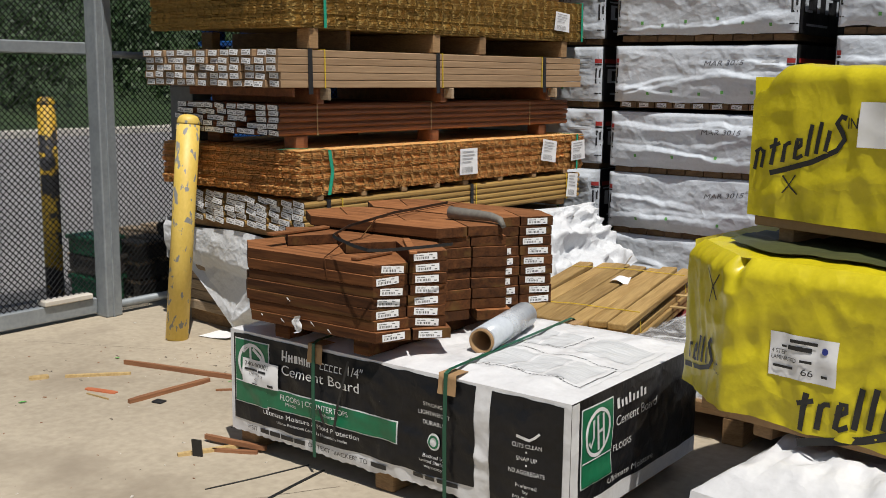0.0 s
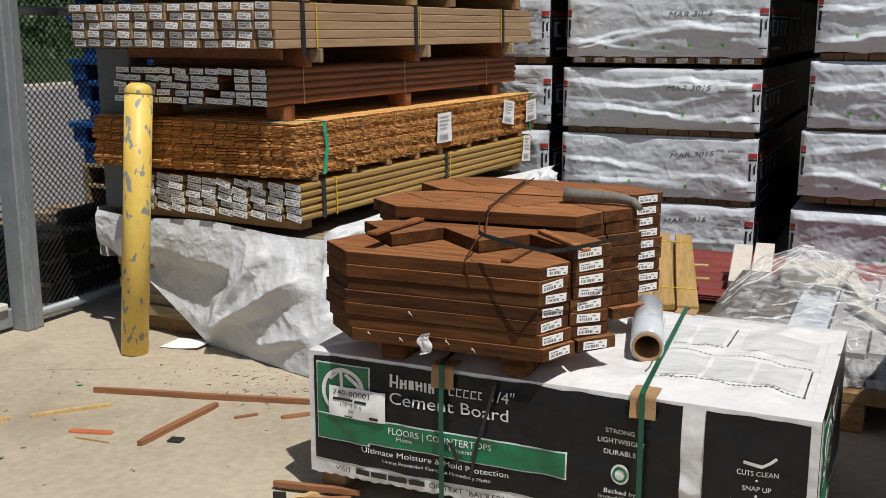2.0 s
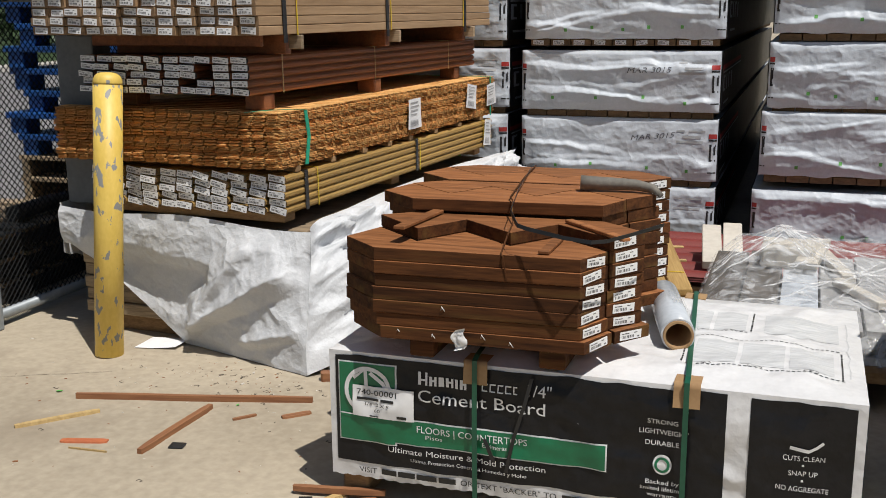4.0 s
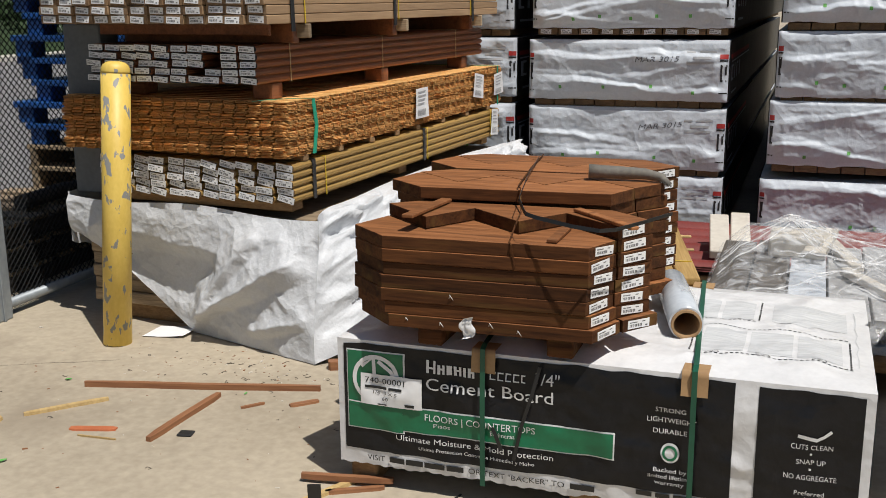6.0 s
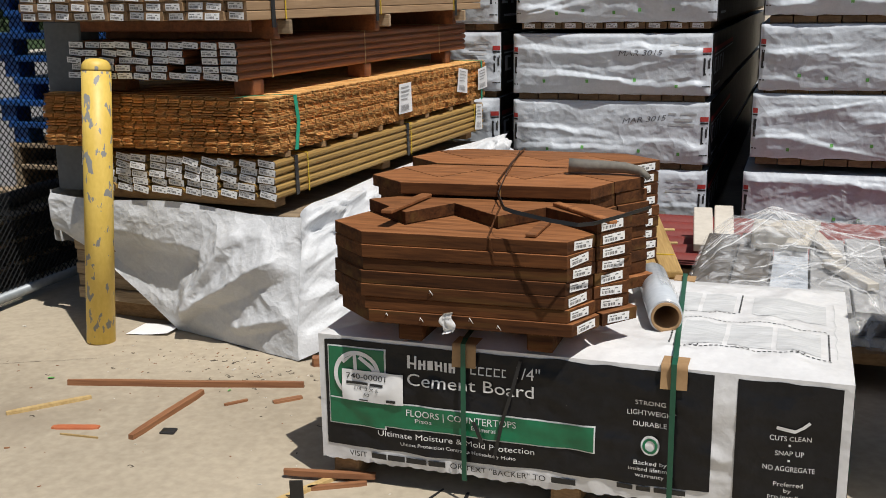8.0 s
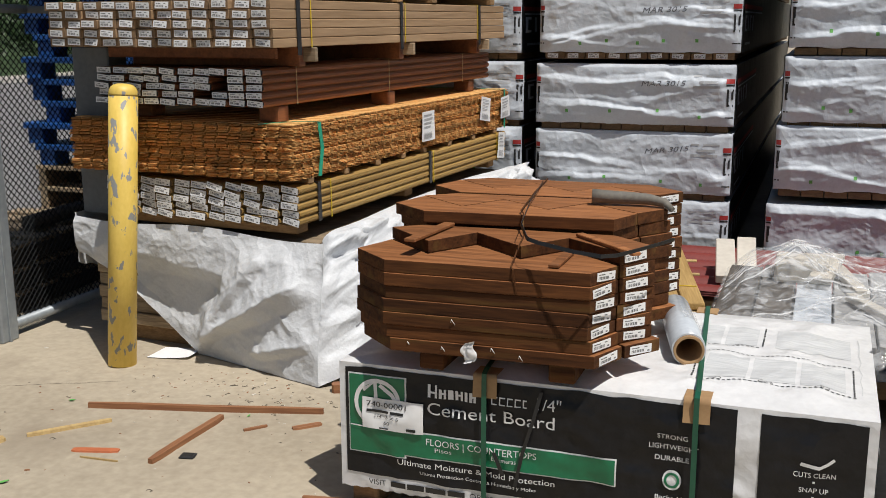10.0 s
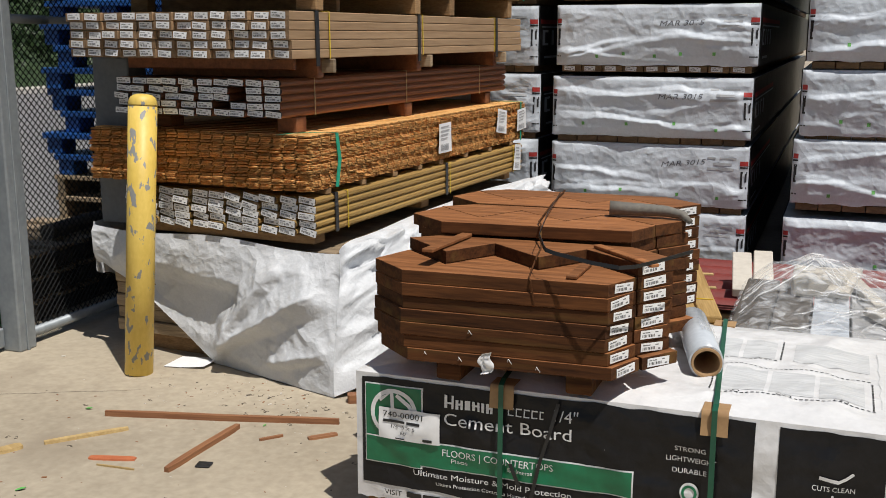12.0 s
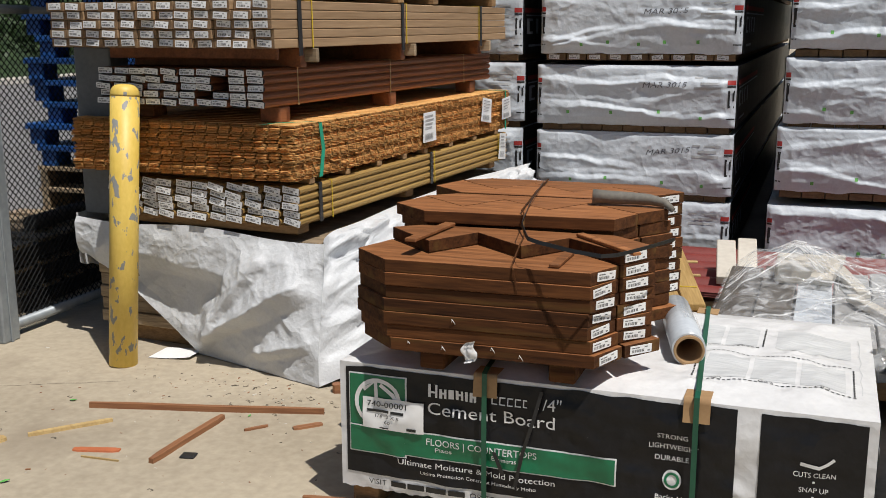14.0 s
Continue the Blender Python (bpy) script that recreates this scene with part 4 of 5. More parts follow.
text_part("1/4\"", -2.440, -2.370, 0.404, 0.034, L3, text_white, board_pack)
text_part("Cement Board", -2.776, -2.388, 0.348, 0.038, L3, text_white, board_pack)
text_part("FLOORS | COUNTERTOPS", -2.78, -2.44, 0.250, 0.021, L4, text_white, board_pack)
text_part("Pisos", -2.752, -2.70, 0.230, 0.014, L4, text_white, board_pack)
text_part("Encimeras", -2.575, -2.50, 0.230, 0.014, L4, text_white, board_pack)
text_part("Ultimate Moisture & Mold Protection", -2.873, -2.384, 0.176, 0.018, L3, text_white, board_pack)
text_part("Ultima Proteccion Contra La Humedad y Moho", -2.80, -2.44, 0.152, 0.011, L3, text_white, board_pack)
text_part("VISIT", -2.974, -2.915, 0.094, 0.018, L2, text_black, board_pack)
bars_part("print_block", [(-2.900, -2.85, 0.094, 0.112), (-2.845, -2.79, 0.094, 0.112), (-2.785, -2.72, 0.094, 0.112), (-2.713, -2.66, 0.094, 0.112)], L2, text_black, board_pack)
text_part("OR TEXT \"BACKER\" TO", -2.645, -2.352, 0.094, 0.018, L2, text_black, board_pack)
bars_part("print_block", [(-2.335, -2.263, 0.094, 0.112), (-2.145, -2.10, 0.106, 0.122), (-2.09, -2.05, 0.106, 0.122), (-2.04, -1.953, 0.106, 0.122)], L2, text_black, board_pack)
for s, a, b, z, c in (("STRONG", -2.098, -2.014, 0.367, 0.014), ("LIGHTWEIGHT", -2.120, -1.985, 0.335, 0.015), ("DURABLE", -2.103, -2.010, 0.302, 0.014), ("Backed by", -2.098, -2.006, 0.188, 0.012), ("limited lifetime", -2.112, -1.995, 0.170, 0.012), ("warranty", -2.094, -2.012, 0.151, 0.012),
                      ("CUTS CLEAN", -1.738, -1.632, 0.310, 0.014), ("SNAP UP", -1.722, -1.648, 0.266, 0.014), ("NO AGGREGATE", -1.752, -1.618, 0.222, 0.014), ("Preferred", -1.722, -1.646, 0.178, 0.013), ("by", -1.695, -1.675, 0.160, 0.012), ("pro installers", -1.735, -1.632, 0.140, 0.012)):
    text_part(s, a, b, z, c, L3, text_white, board_pack)
ring_part("shield", -2.054, 0.246, 0.0, 0.026, L3, text_white, board_pack, 1.15)
ring_part("shield_mark", -2.054, 0.246, 0.014, 0.021, L4, green_film, board_pack, 1.1)
stroke_part("icon_stroke", [(-1.722, 0.346), (-1.69, 0.341), (-1.672, 0.338)], 0.010, L3, text_white, board_pack)
stroke_part("icon_stroke", [(-1.676, 0.337), (-1.655, 0.350), (-1.638, 0.366)], 0.008, L3, text_white, board_pack)
for a, b in ((0.293, 0.299), (0.249, 0.255)):
    patch_part("dot", -1.689, -1.683, a, b, L3, text_white, board_pack)
# end face
E1, E2, E3 = (lambda u, v: board_end(u, v, 0.0018)), (lambda u, v: board_end(u, v, 0.0034)), (lambda u, v: board_end(u, v, 0.005))
patch_part("white_margin", BY0, BY0 + 0.045, BZ0, BZ1 - 0.004, E1, white_film, board_pack)
patch_part("white_margin", BY0 + 0.045, BY1, BZ0, BZ0 + 0.06, E1, white_film, board_pack)
patch_part("green_border", 2.725, 2.925, 0.186, 0.446, E1, text_white, board_pack, "thin white border")
patch_part("green_square", 2.730, 2.920, 0.190, 0.442, E2, green_film, board_pack, "green printed square")
ring_part("emblem_ring", 2.825, 0.352, 0.068, 0.080, E3, text_white, board_pack)
for pts in ([(2.79, 0.40), (2.80, 0.34), (2.785, 0.31), (2.77, 0.33)], [(2.815, 0.41), (2.835, 0.29)], [(2.85, 0.41), (2.87, 0.30)], [(2.825, 0.35), (2.86, 0.355)]):
    stroke_part("emblem_stroke", pts, 0.012, E3, text_white, board_pack)
stroke_part("white_line", [(2.732, 0.268), (2.82, 0.268), (2.92, 0.268)], 0.004, E3, text_white, board_pack)
bars_part("brand_block", [(2.945 + 0.028 * i, 2.96 + 0.028 * i, 0.398, 0.432 if i % 3 == 0 else 0.422) for i in range(8)], E2, text_white, board_pack, "white lettering drawn as plain bars")
text_part("Cement Board", 2.94, 3.24, 0.340, 0.034, E2, text_white, board_pack)
text_part("FLOORS", 2.935, 3.06, 0.255, 0.022, E2, text_white, board_pack)
text_part("Ultimate Moisture", 2.90, 3.22, 0.155, 0.022, E2, text_white, board_pack)
# print on the top film
T1 = lambda u, v: board_top(u, v, 0.0014)
dash = []
for i in range(30):
    dash.append((-2.02 + 0.0145 * i, -2.011 + 0.0145 * i, 2.815, 2.819))
    if i < 17:
        dash.append((-1.598, -1.593, 2.825 + 0.014 * i, 2.834 + 0.014 * i))
    dash.append((-2.03 + 0.0145 * i, -2.021 + 0.0145 * i, 3.075, 3.079))
    if i < 15:
        dash.append((-1.86, -1.855, 3.16 + 0.0145 * i, 3.169 + 0.0145 * i))
        dash.append((-2.08 + 0.0145 * i, -2.071 + 0.0145 * i, 3.15, 3.154))
for i in range(17):
    dash.append((-2.035, -2.030, 2.825 + 0.014 * i, 2.834 + 0.014 * i))
bars_part("dashed_outline", dash, T1, text_black, board_pack)
for cx in (-1.98, -1.84, -1.69):
    ring_part("scissor_mark", cx, 2.822, 0.008, 0.010, T1, text_black, board_pack, 0.6)
    ring_part("scissor_mark", cx + 0.02, 2.826, 0.008, 0.010, T1, text_black, board_pack, 0.6)
T0 = lambda u, v: board_top(u, v, 0.0011)
for c0, c1, d0, d1 in ((-2.005, -1.885, 2.835, 3.045), (-1.872, -1.752, 2.835, 3.045), (-1.738, -1.618, 2.835, 3.045), (-2.085, -1.985, 3.165, 3.345), (-1.972, -1.875, 3.165, 3.345), (-1.82, -1.60, 3.16, 3.36)):
    patch_part("small_print", c0, c1, d0, d1, T0, print_pale, board_pack, "faint grey block of small print", cell=0.01)
stroke_part("fold_line", [(-1.575 + 0.004 * math.sin(9 * i), 2.85 + 0.06 * i) for i in range(10)], 0.003, T1, print_pale, board_pack)
# cardboard corner pads and green straps
for sx in (-2.595, -1.995):
    w = 0.036
    part("corner_pad", sheet_bm(2, 8, lambda a, b: (front(sx - w + 2 * w * a, BZ1 + 0.016 - 0.07 * (1 - b * 2), 0.017) if b < 0.5 else Vector((sx - w + 2 * w * a, BY0 - 0.017 + 0.07 * (b - 0.5) * 2, BZ1 + 0.016)))), cardboard, board_pack, "bent cardboard corner pad")
    part("corner_pad", box_bm(sx - 0.07 - w, sx - 0.07 + w, BY1 - 0.06, BY1 + 0.006, BZ1 + 0.012, BZ1 + 0.018, 0.001), cardboard, board_pack, "bent cardboard corner pad")
    pts = [(sx, BY0 - 0.026, 0.07), (sx, BY0 - 0.030, 0.3), (sx, BY0 - 0.028, BZ1 - 0.05), (sx, BY0 - 0.026, BZ1 + 0.020)]
    pts += [(sx - 0.0117 * i, BY0 + 0.9 * i / 6, BZ1 + 0.030) for i in range(7)] + [(sx - 0.07, BY1 + 0.012, BZ1 + 0.01), (sx - 0.07, BY1 + 0.012, 0.08)]
    part("strap", ribbon_bm(pts, 0.015, (1, 0, 0), 0.0016), strap_green, board_pack, "dark green plastic strap")
part("loose_band", ribbon_bm([(-2.425, BY0 - 0.026, 0.462), (-2.445, BY0 - 0.033, 0.38), (-2.475, BY0 - 0.033, 0.28), (-2.500, BY0 - 0.028, 0.165)], 0.011, (1, 0, 0.1), 0.0014), strap_black, board_pack, "loose black plastic band end")
part("loose_band", ribbon_bm([(-2.565, BY0 - 0.028, 0.262), (-2.552, BY0 - 0.032, 0.235), (-2.538, BY0 - 0.028, 0.195)], 0.012, (1, 0, 0.1), 0.0014), strap_black, board_pack, "loose black plastic band end")
pallet = thing("pallet", "low pallet of rough wooden runners under the boards", "pallet", pose(0, 0, 0))
for x in (-3.0, -2.30, -1.65):
    part("runner", box_bm(x - 0.045, x + 0.045, BY0 + 0.02, BY1 - 0.02, 0.0, 0.089, 0.012, 2), wood_pallet, pallet)

# ---- stair stringer stacks ----
ZIG = [(0.170, 0.268), (0.067, 0.112), (-0.113, 0.262), (-0.210, 0.096)]
FRONT_STRINGER = [(-0.440, 0.105), (-0.303, -0.015), (0.292, 0.003), (0.346, 0.122)] + ZIG + [(-0.392, 0.258)]
REAR_STRINGER = [(0.350, 0.126), (0.430, 0.235), (0.293, 0.352), (-0.302, 0.338), (-0.392, 0.263)] + [(x, y + 0.003) for x, y in ZIG[::-1]]


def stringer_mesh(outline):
    """Planed faces, and sawn edges in a darker wood with shade painted in."""
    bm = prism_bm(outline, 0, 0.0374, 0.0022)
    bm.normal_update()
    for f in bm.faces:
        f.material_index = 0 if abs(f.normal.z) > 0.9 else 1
    return mesh_of(bm, "stringer", wood_red, wood_red_shaded)


def stringer_stack(label, x, y, z, layers, t, top_half, seed, front_tags=0, rear_tags=0, slip=()):
    """Layers of two toothed stair stringers fitted into each other."""
    rng = random.Random(seed)
    ob = thing("stair_stringer_stack", label, "stringer stack", pose(x, y, z), group="stair stringers on the cement boards")
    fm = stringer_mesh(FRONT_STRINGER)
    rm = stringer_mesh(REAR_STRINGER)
    slips = dict(slip)
    for k in range(layers + (1 if top_half else 0)):
        jx, jy = rng.uniform(-0.004, 0.004), rng.uniform(-0.003, 0.003)
        for who, me in ((0, fm), (1, rm)):
            if k == layers and who == 0:
                continue
            dx, dy, turn = slips.get((k, who), (0.0, 0.0, rng.uniform(-0.2, 0.2)))
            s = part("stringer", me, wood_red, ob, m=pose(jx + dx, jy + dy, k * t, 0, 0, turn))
            if k < (front_tags, rear_tags)[who]:
                a, b = (Vector((0.292, 0.003, 0)), Vector((0.346, 0.122, 0))) if who == 0 else (Vector((0.350, 0.126, 0)), Vector((0.430, 0.235, 0)))
                d = (b - a).normalized()
                p = a + d * (0.060 + rng.uniform(-0.010, 0.012) if who == 0 else 0.070 + rng.uniform(-0.016, 0.014))
                yw = math.degrees(math.atan2(d.y, d.x))
                part("end_tag", TAG_BIG, paper_white, s, m=pose(p.x + d.y * 0.0016, p.y - d.x * 0.0016, 0.018, 0, rng.uniform(-4, 4), yw))
    return ob


s1 = stringer_stack("stack of red-brown wooden stair stringers with white end tags", -2.582, 2.613, 0.556, 7, 0.0385, True, 31, 7, 8, (((0, 0), (0.022, 0.0, 0.0)), ((0, 1), (0.026, 0.0, 0.0)), ((1, 0), (0.008, 0.0, 0.0))))
s2 = stringer_stack("taller stack of red-brown wooden stair stringers", -2.590, 2.995, 0.556, 9, 0.0395, False, 32, 0, 0, (((8, 0), (0.004, -0.038, 2.2)), ((8, 1), (0.0, -0.034, 2.2)), ((0, 1), (0.03, 0.0, 0.0))))
s3 = stringer_stack("rear stack of red-brown stair stringers with white end tags", -2.600, 3.335, 0.556, 9, 0.0395, False, 33, 6, 9)
for x, y in ((-2.757, 2.642), (-2.369, 2.646)):
    solid("sleeper", box_bm(-0.038, 0.038, 0, 0.98, 0, 0.0615, 0.004), wood_red_shaded, "reddish wooden sleeper under the stair stringers", "wood sleeper", pose(x, y, 0.494), group="sleepers under the stair stringers")
# black band and loose cut strips
for x, y, z, l, w, yaw, tip in ((-0.234, 0.182, 0.309, 0.280, 0.036, -5, 9), (0.186, 0.122, 0.2705, 0.190, 0.030, 0, 0), (0.300, 0.190, 0.309, 0.300, 0.026, 44, 0)):
    part("loose_strip", box_bm(-w / 2, w / 2, -l / 2, l / 2, 0, 0.010, 0.002), wood_red, s1, "thin loose offcut strip", pose(x, y, z + l / 2 * math.sin(radians(tip)) * 0.1, 0, 0, yaw))
part("band", ribbon_bm([(-0.076, 0.906, 0.372), (0.0, 0.46, 0.378), (0.060, 0.14, 0.366), (0.108, 0.020, 0.357), (0.121, -0.008, 0.355), (0.150, -0.020, 0.350), (0.260, -0.055, 0.339), (0.336, -0.071, 0.335), (0.372, -0.040, 0.334), (0.430, 0.070, 0.336), (0.489, 0.188, 0.340)], 0.011, (0.2, 0.2, 1), 0.0015), strap_black, s1, "loose black plastic band arching over the stacks")
part("string", ribbon_bm([(-0.095, 1.05, 0.362), (-0.060, 0.74, 0.362), (-0.002, 0.36, 0.3645), (0.012, 0.335, 0.362), (0.045, 0.22, 0.311), (0.066, 0.10, 0.310), (0.072, 0.002, 0.272), (0.080, -0.008, 0.266), (0.090, -0.006, 0.20)], 0.004, (1, 0, 0.1), 0.003), wood_red_shaded, s1, "thin brown tie over the stacks")
part("paper_scrap", sheet_bm(7, 9, lambda a, b: Vector((-0.043 + 0.034 * (a - 0.5) * (1.3 - 0.9 * abs(b - 0.45)) + 0.006 * math.sin(7 * b), -0.014 - 0.012 * ridge(a * 3, b * 4, 2), -0.016 + 0.062 * b + 0.008 * a))), paper_white, s1, "torn white paper scrap")
for x, z in ((-0.235, 0.02), (-0.13, 0.015), (0.018, 0.026), (0.10, 0.012), (-0.10, 0.098)):
    part("staple", tube_bm([(x, -0.012, z), (x + 0.004, -0.020, z + 0.012), (x + 0.012, -0.010, z - 0.006)], 0.0013, 5), text_white, s1)

solid("rubber_strip", tube_bm([(-0.12, 0.0, 0.024), (-0.06, 0.004, 0.022), (0.0, 0.0, 0.021), (0.06, -0.01, 0.020), (0.11, -0.03, 0.014), (0.135, -0.05, -0.006)], 0.025, 12, [0.95, 0.85, 0.8, 0.72, 0.55, 0.35]), rubber_grey, "bent weathered grey rubber piece on the stringers", "rubber piece", pose(-2.295, 3.225, 0.914, 0, 0, 9))

# ---- stretch-film roll ----
roll = thing("film_roll", "roll of clear stretch film on a cardboard core", "film roll", look((-2.052, 2.918, 0.541), (-2.158, 3.368, 0.545)))


def hollow_bm(r0, r1, z0, z1, n=32):
    bm = bmesh.new()
    c = [[bm.verts.new((r * math.cos(2 * math.pi * k / n), r * math.sin(2 * math.pi * k / n), z)) for k in range(n)] for r, z in ((r0, z0), (r1, z0), (r1, z1), (r0, z1))]
    for i in range(4):
        a, b = c[i], c[(i + 1) % 4]
        for k in range(n):
            f = bm.faces.new((a[k], a[(k + 1) % n], b[(k + 1) % n], b[k]))
            f.smooth = i in (1, 3)
    bmesh.ops.recalc_face_normals(bm, faces=bm.faces[:])
    return bm


part("core", hollow_bm(0.038, 0.0445, -0.462, 0.0), cardboard, roll, "brown cardboard tube core")
part("film", hollow_bm(0.0450, 0.0500, -0.452, -0.012), roll_film, roll, "wound layers of glossy clear film")
part("loose_end", sheet_bm(14, 10, lambda a, b: Vector((0.0525 * math.cos(2.2 * a - 0.6) + 0.004 * ridge(a * 4, b * 4, 3), 0.0525 * math.sin(2.2 * a - 0.6), -0.18 - 0.14 * b))), clear_film, roll, "loose crumpled end of film")


# ---- yellow wrapped packs ----
def yellow_pack(label, x, y, z, yaw, w, h, depth, seed, round_top=0.03):
    ob = thing("yellow_wrapped_pack", label, "wrapped pack", pose(x, y, z, 0, 0, yaw), group="yellow wrapped packs")

    def wrap(u, v, d=0.0):
        """u along the front, v up the front and over the top."""
        f = 0.006 * ridge(u * 3.2 + seed, v * 1.2, seed) + 0.008 * ridge(u * 9 + v * 1.5, v * 1.6, seed + 2) + 0.006 * ridge(u * 5 - v * 9, v * 5 + u * 3, seed + 5)
        k = min(1, 12 * min(u, w - u) / w)
        f = f * max(0.2, k) + d
        r = 0.035
        if v < h - r:
            return Vector((u, -f, v))
        if v < h - r + r * math.pi / 2:
            a = (v - h + r) / r
            return Vector((u, r - (r + f) * math.cos(a), h - r + (r + f) * math.sin(a)))
        return Vector((u, r + (v - (h - r + r * math.pi / 2)), h + f))

    total = h - 0.035 + 0.055 + depth - 0.035
    soft = lambda p: p + Vector((max(0.0, 0.06 - p.x) * 0.5 * max(0.0, (p.z - h + 0.09) / 0.09) * round_top / 0.03, 0, -max(0.0, 0.09 - p.x) * 0.35 * max(0.0, (p.z - h + 0.06) / 0.06) * round_top / 0.03))
    part("wrap", sheet_bm(90, 90, lambda a, b: soft(wrap(w * a, total * b))), yellow_wrap, ob)
    part("side_wrap", sheet_bm(30, 20, lambda a, b: Vector((-0.006 * ridge(a * 3, b * 3, seed), 0.01 + (depth - 0.01) * a, h * 0.95 * b))), yellow_wrap, ob)
    part("side_wrap", sheet_bm(10, 8, lambda a, b: Vector((w, 0.01 + (depth - 0.01) * a, h * 0.985 * b))), yellow_wrap, ob)
    part("back_wrap", sheet_bm(6, 4, lambda a, b: Vector((w * a, depth, h * b))), yellow_wrap, ob)
    part("bottom_board", box_bm(0.02, w - 0.01, 0.006, depth - 0.01, -0.03, -0.001, 0.003), cardboard, ob, "brown board under the pack")
    for u in (0.09, 0.62, 1.12):
        part("runner", box_bm(u, u + 0.05, 0.03, depth - 0.04, -0.075, -0.031, 0.004), wood_pallet, ob)
    return ob, (lambda u, v: wrap(u, v, 0.003)), (lambda u, v: wrap(u, v, 0.0055))


def slanted_brand(ob, pl, u0, v0, s, rise, first=0):
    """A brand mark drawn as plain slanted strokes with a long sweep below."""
    q = lambda u, v: (u0 + s * u, v0 + s * v + rise * s * u)
    for a, b, hgt in ((0.0, 0.02, 0.11), (0.055, 0.07, 0.10), (0.13, 0.15, 0.15), (0.20, 0.215, 0.10), (0.28, 0.30, 0.10), (0.36, 0.385, 0.17), (0.42, 0.445, 0.17), (0.48, 0.50, 0.11)):
        if a >= first and q(a, 0)[0] > 0.014:
            stroke_part("brand_stroke", [q(a, 0), q((a + b) / 2, hgt / 2), q(b, hgt)], 0.026 * s, pl, text_black, ob)
    for pts in ([(0.0, 0.10), (0.04, 0.115), (0.06, 0.09)], [(0.11, 0.105), (0.15, 0.11), (0.18, 0.115)], [(0.205, 0.08), (0.23, 0.10), (0.255, 0.10)], [(0.28, 0.05), (0.325, 0.07), (0.325, 0.10), (0.295, 0.105)], [(0.28, 0.02), (0.30, 0.0), (0.335, 0.01)],
                [(0.60, 0.15), (0.565, 0.17), (0.54, 0.14), (0.575, 0.08), (0.59, 0.04), (0.55, -0.01), (0.40, -0.04), (0.2, -0.045), (0.12, -0.045)]):
        if pts[0][0] >= first and q(*pts[0])[0] > 0.014:
            stroke_part("brand_stroke", [e for e in (q(*p) for p in pts) if e[0] > 0.014][:20], (0.022 if len(pts) < 6 else 0.03) * s, pl, text_black, ob)


def bent_pack(label, base, uc, turn, w, h, seed):
    """A wrapped pack whose front turns back at a slant near its end; u runs along the front, v up it."""
    ob = thing("yellow_wrapped_pack", label, "wrapped pack", base, group="yellow wrapped packs")
    to_local = base.inverted()
    back_left, back_right = to_local @ Vector((-1.25, 3.52, 0.545)), to_local @ Vector((0.06, 3.28, 0.545))

    def plan(u):
        k = max(0.0, min(1.0, (u - uc + 0.03) / 0.06))
        a = radians(turn) * k * k * (3 - 2 * k)
        x, y = (u, 0.0) if u < uc else (uc + (u - uc) * math.cos(radians(turn)), (u - uc) * math.sin(radians(turn)))
        return Vector((x, y, 0)), Vector((math.sin(a), -math.cos(a), 0))

    def wrap(u, v, d=0.0):
        p, n = plan(u)
        f = 0.006 * ridge(u * 3.2 + seed, v * 1.2, seed) + 0.008 * ridge(u * 9 + v * 1.5, v * 1.6, seed + 2) + 0.006 * ridge(u * 6 - v * 9, v * 6 + u * 3, seed + 5) + 0.003 * ridge(u * 21 + v * 5, v * 12, seed + 7)
        notch = 0.05 * max(0.0, 1 - abs(u - uc - 0.01) / 0.035) * max(0.0, (v - h + 0.10) / 0.10)
        hem = -0.02 * max(0.0, 1 - v / 0.06) * (0.5 + noise.noise((u * 4, seed, 0)))
        curl = max(0.0, (v - h + 0.05) / 0.05)
        return p + n * (f * (1 - 0.6 * curl) + d - 0.035 * curl * curl - notch) + Vector((0, 0, min(v, h - 0.012 + 0.012 * curl) + hem - 0.4 * notch))

    def top(a, b, d=0.0):
        p, n = plan(w * a)
        q = p - n * 0.034 + Vector((0, 0, h))
        e = back_left.lerp(back_right, a)
        r = q.lerp(Vector((e.x, e.y, h)), b)
        r.z += d + (0.010 * ridge(a * 7, b * 4, seed) + 0.008 * fbm(a * 12, b * 9, seed)) * min(1, b * 6) - 0.004
        return r

    part("wrap", sheet_bm(130, 60, lambda a, b: wrap(w * a, h * b)), yellow_wrap, ob)
    part("top_wrap", sheet_bm(60, 40, top), yellow_wrap, ob)
    part("dark_film", sheet_bm(40, 24, lambda a, b: top(0.09 + 0.9 * a, 0.10 + 0.85 * b, 0.012)), olive_wrap, ob, "dark olive film on the top")
    for p0, p1 in ((back_left, plan(0.0)[0]), (plan(w)[0], back_right)):
        part("side_wrap", sheet_bm(24, 14, lambda a, b: Vector((p0.x + (p1.x - p0.x) * a, p0.y + (p1.y - p0.y) * a, h * b))), yellow_wrap, ob)
    rim = [plan(w * k / 12)[0] - plan(w * k / 12)[1] * 0.012 for k in range(13)]
    part("bottom_board", prism_bm([(p.x, p.y) for p in rim] + [(back_right.x, back_right.y), (back_left.x, back_left.y)], -0.030, -0.002), cardboard, ob, "brown board under the pack")
    for u in (0.12, 0.42, 0.95):
        a, b = plan(u)[0] - plan(u)[1] * 0.03, back_left.lerp(back_right, u / w)
        d = Vector((b.x - a.x, b.y - a.y, 0))
        part("runner", box_bm(-0.03, 0.03, 0, d.length * 0.95, -0.070, -0.031, 0.004), wood_pallet, ob, m=pose(a.x, a.y, 0, 0, 0, math.degrees(math.atan2(-d.x, d.y))))
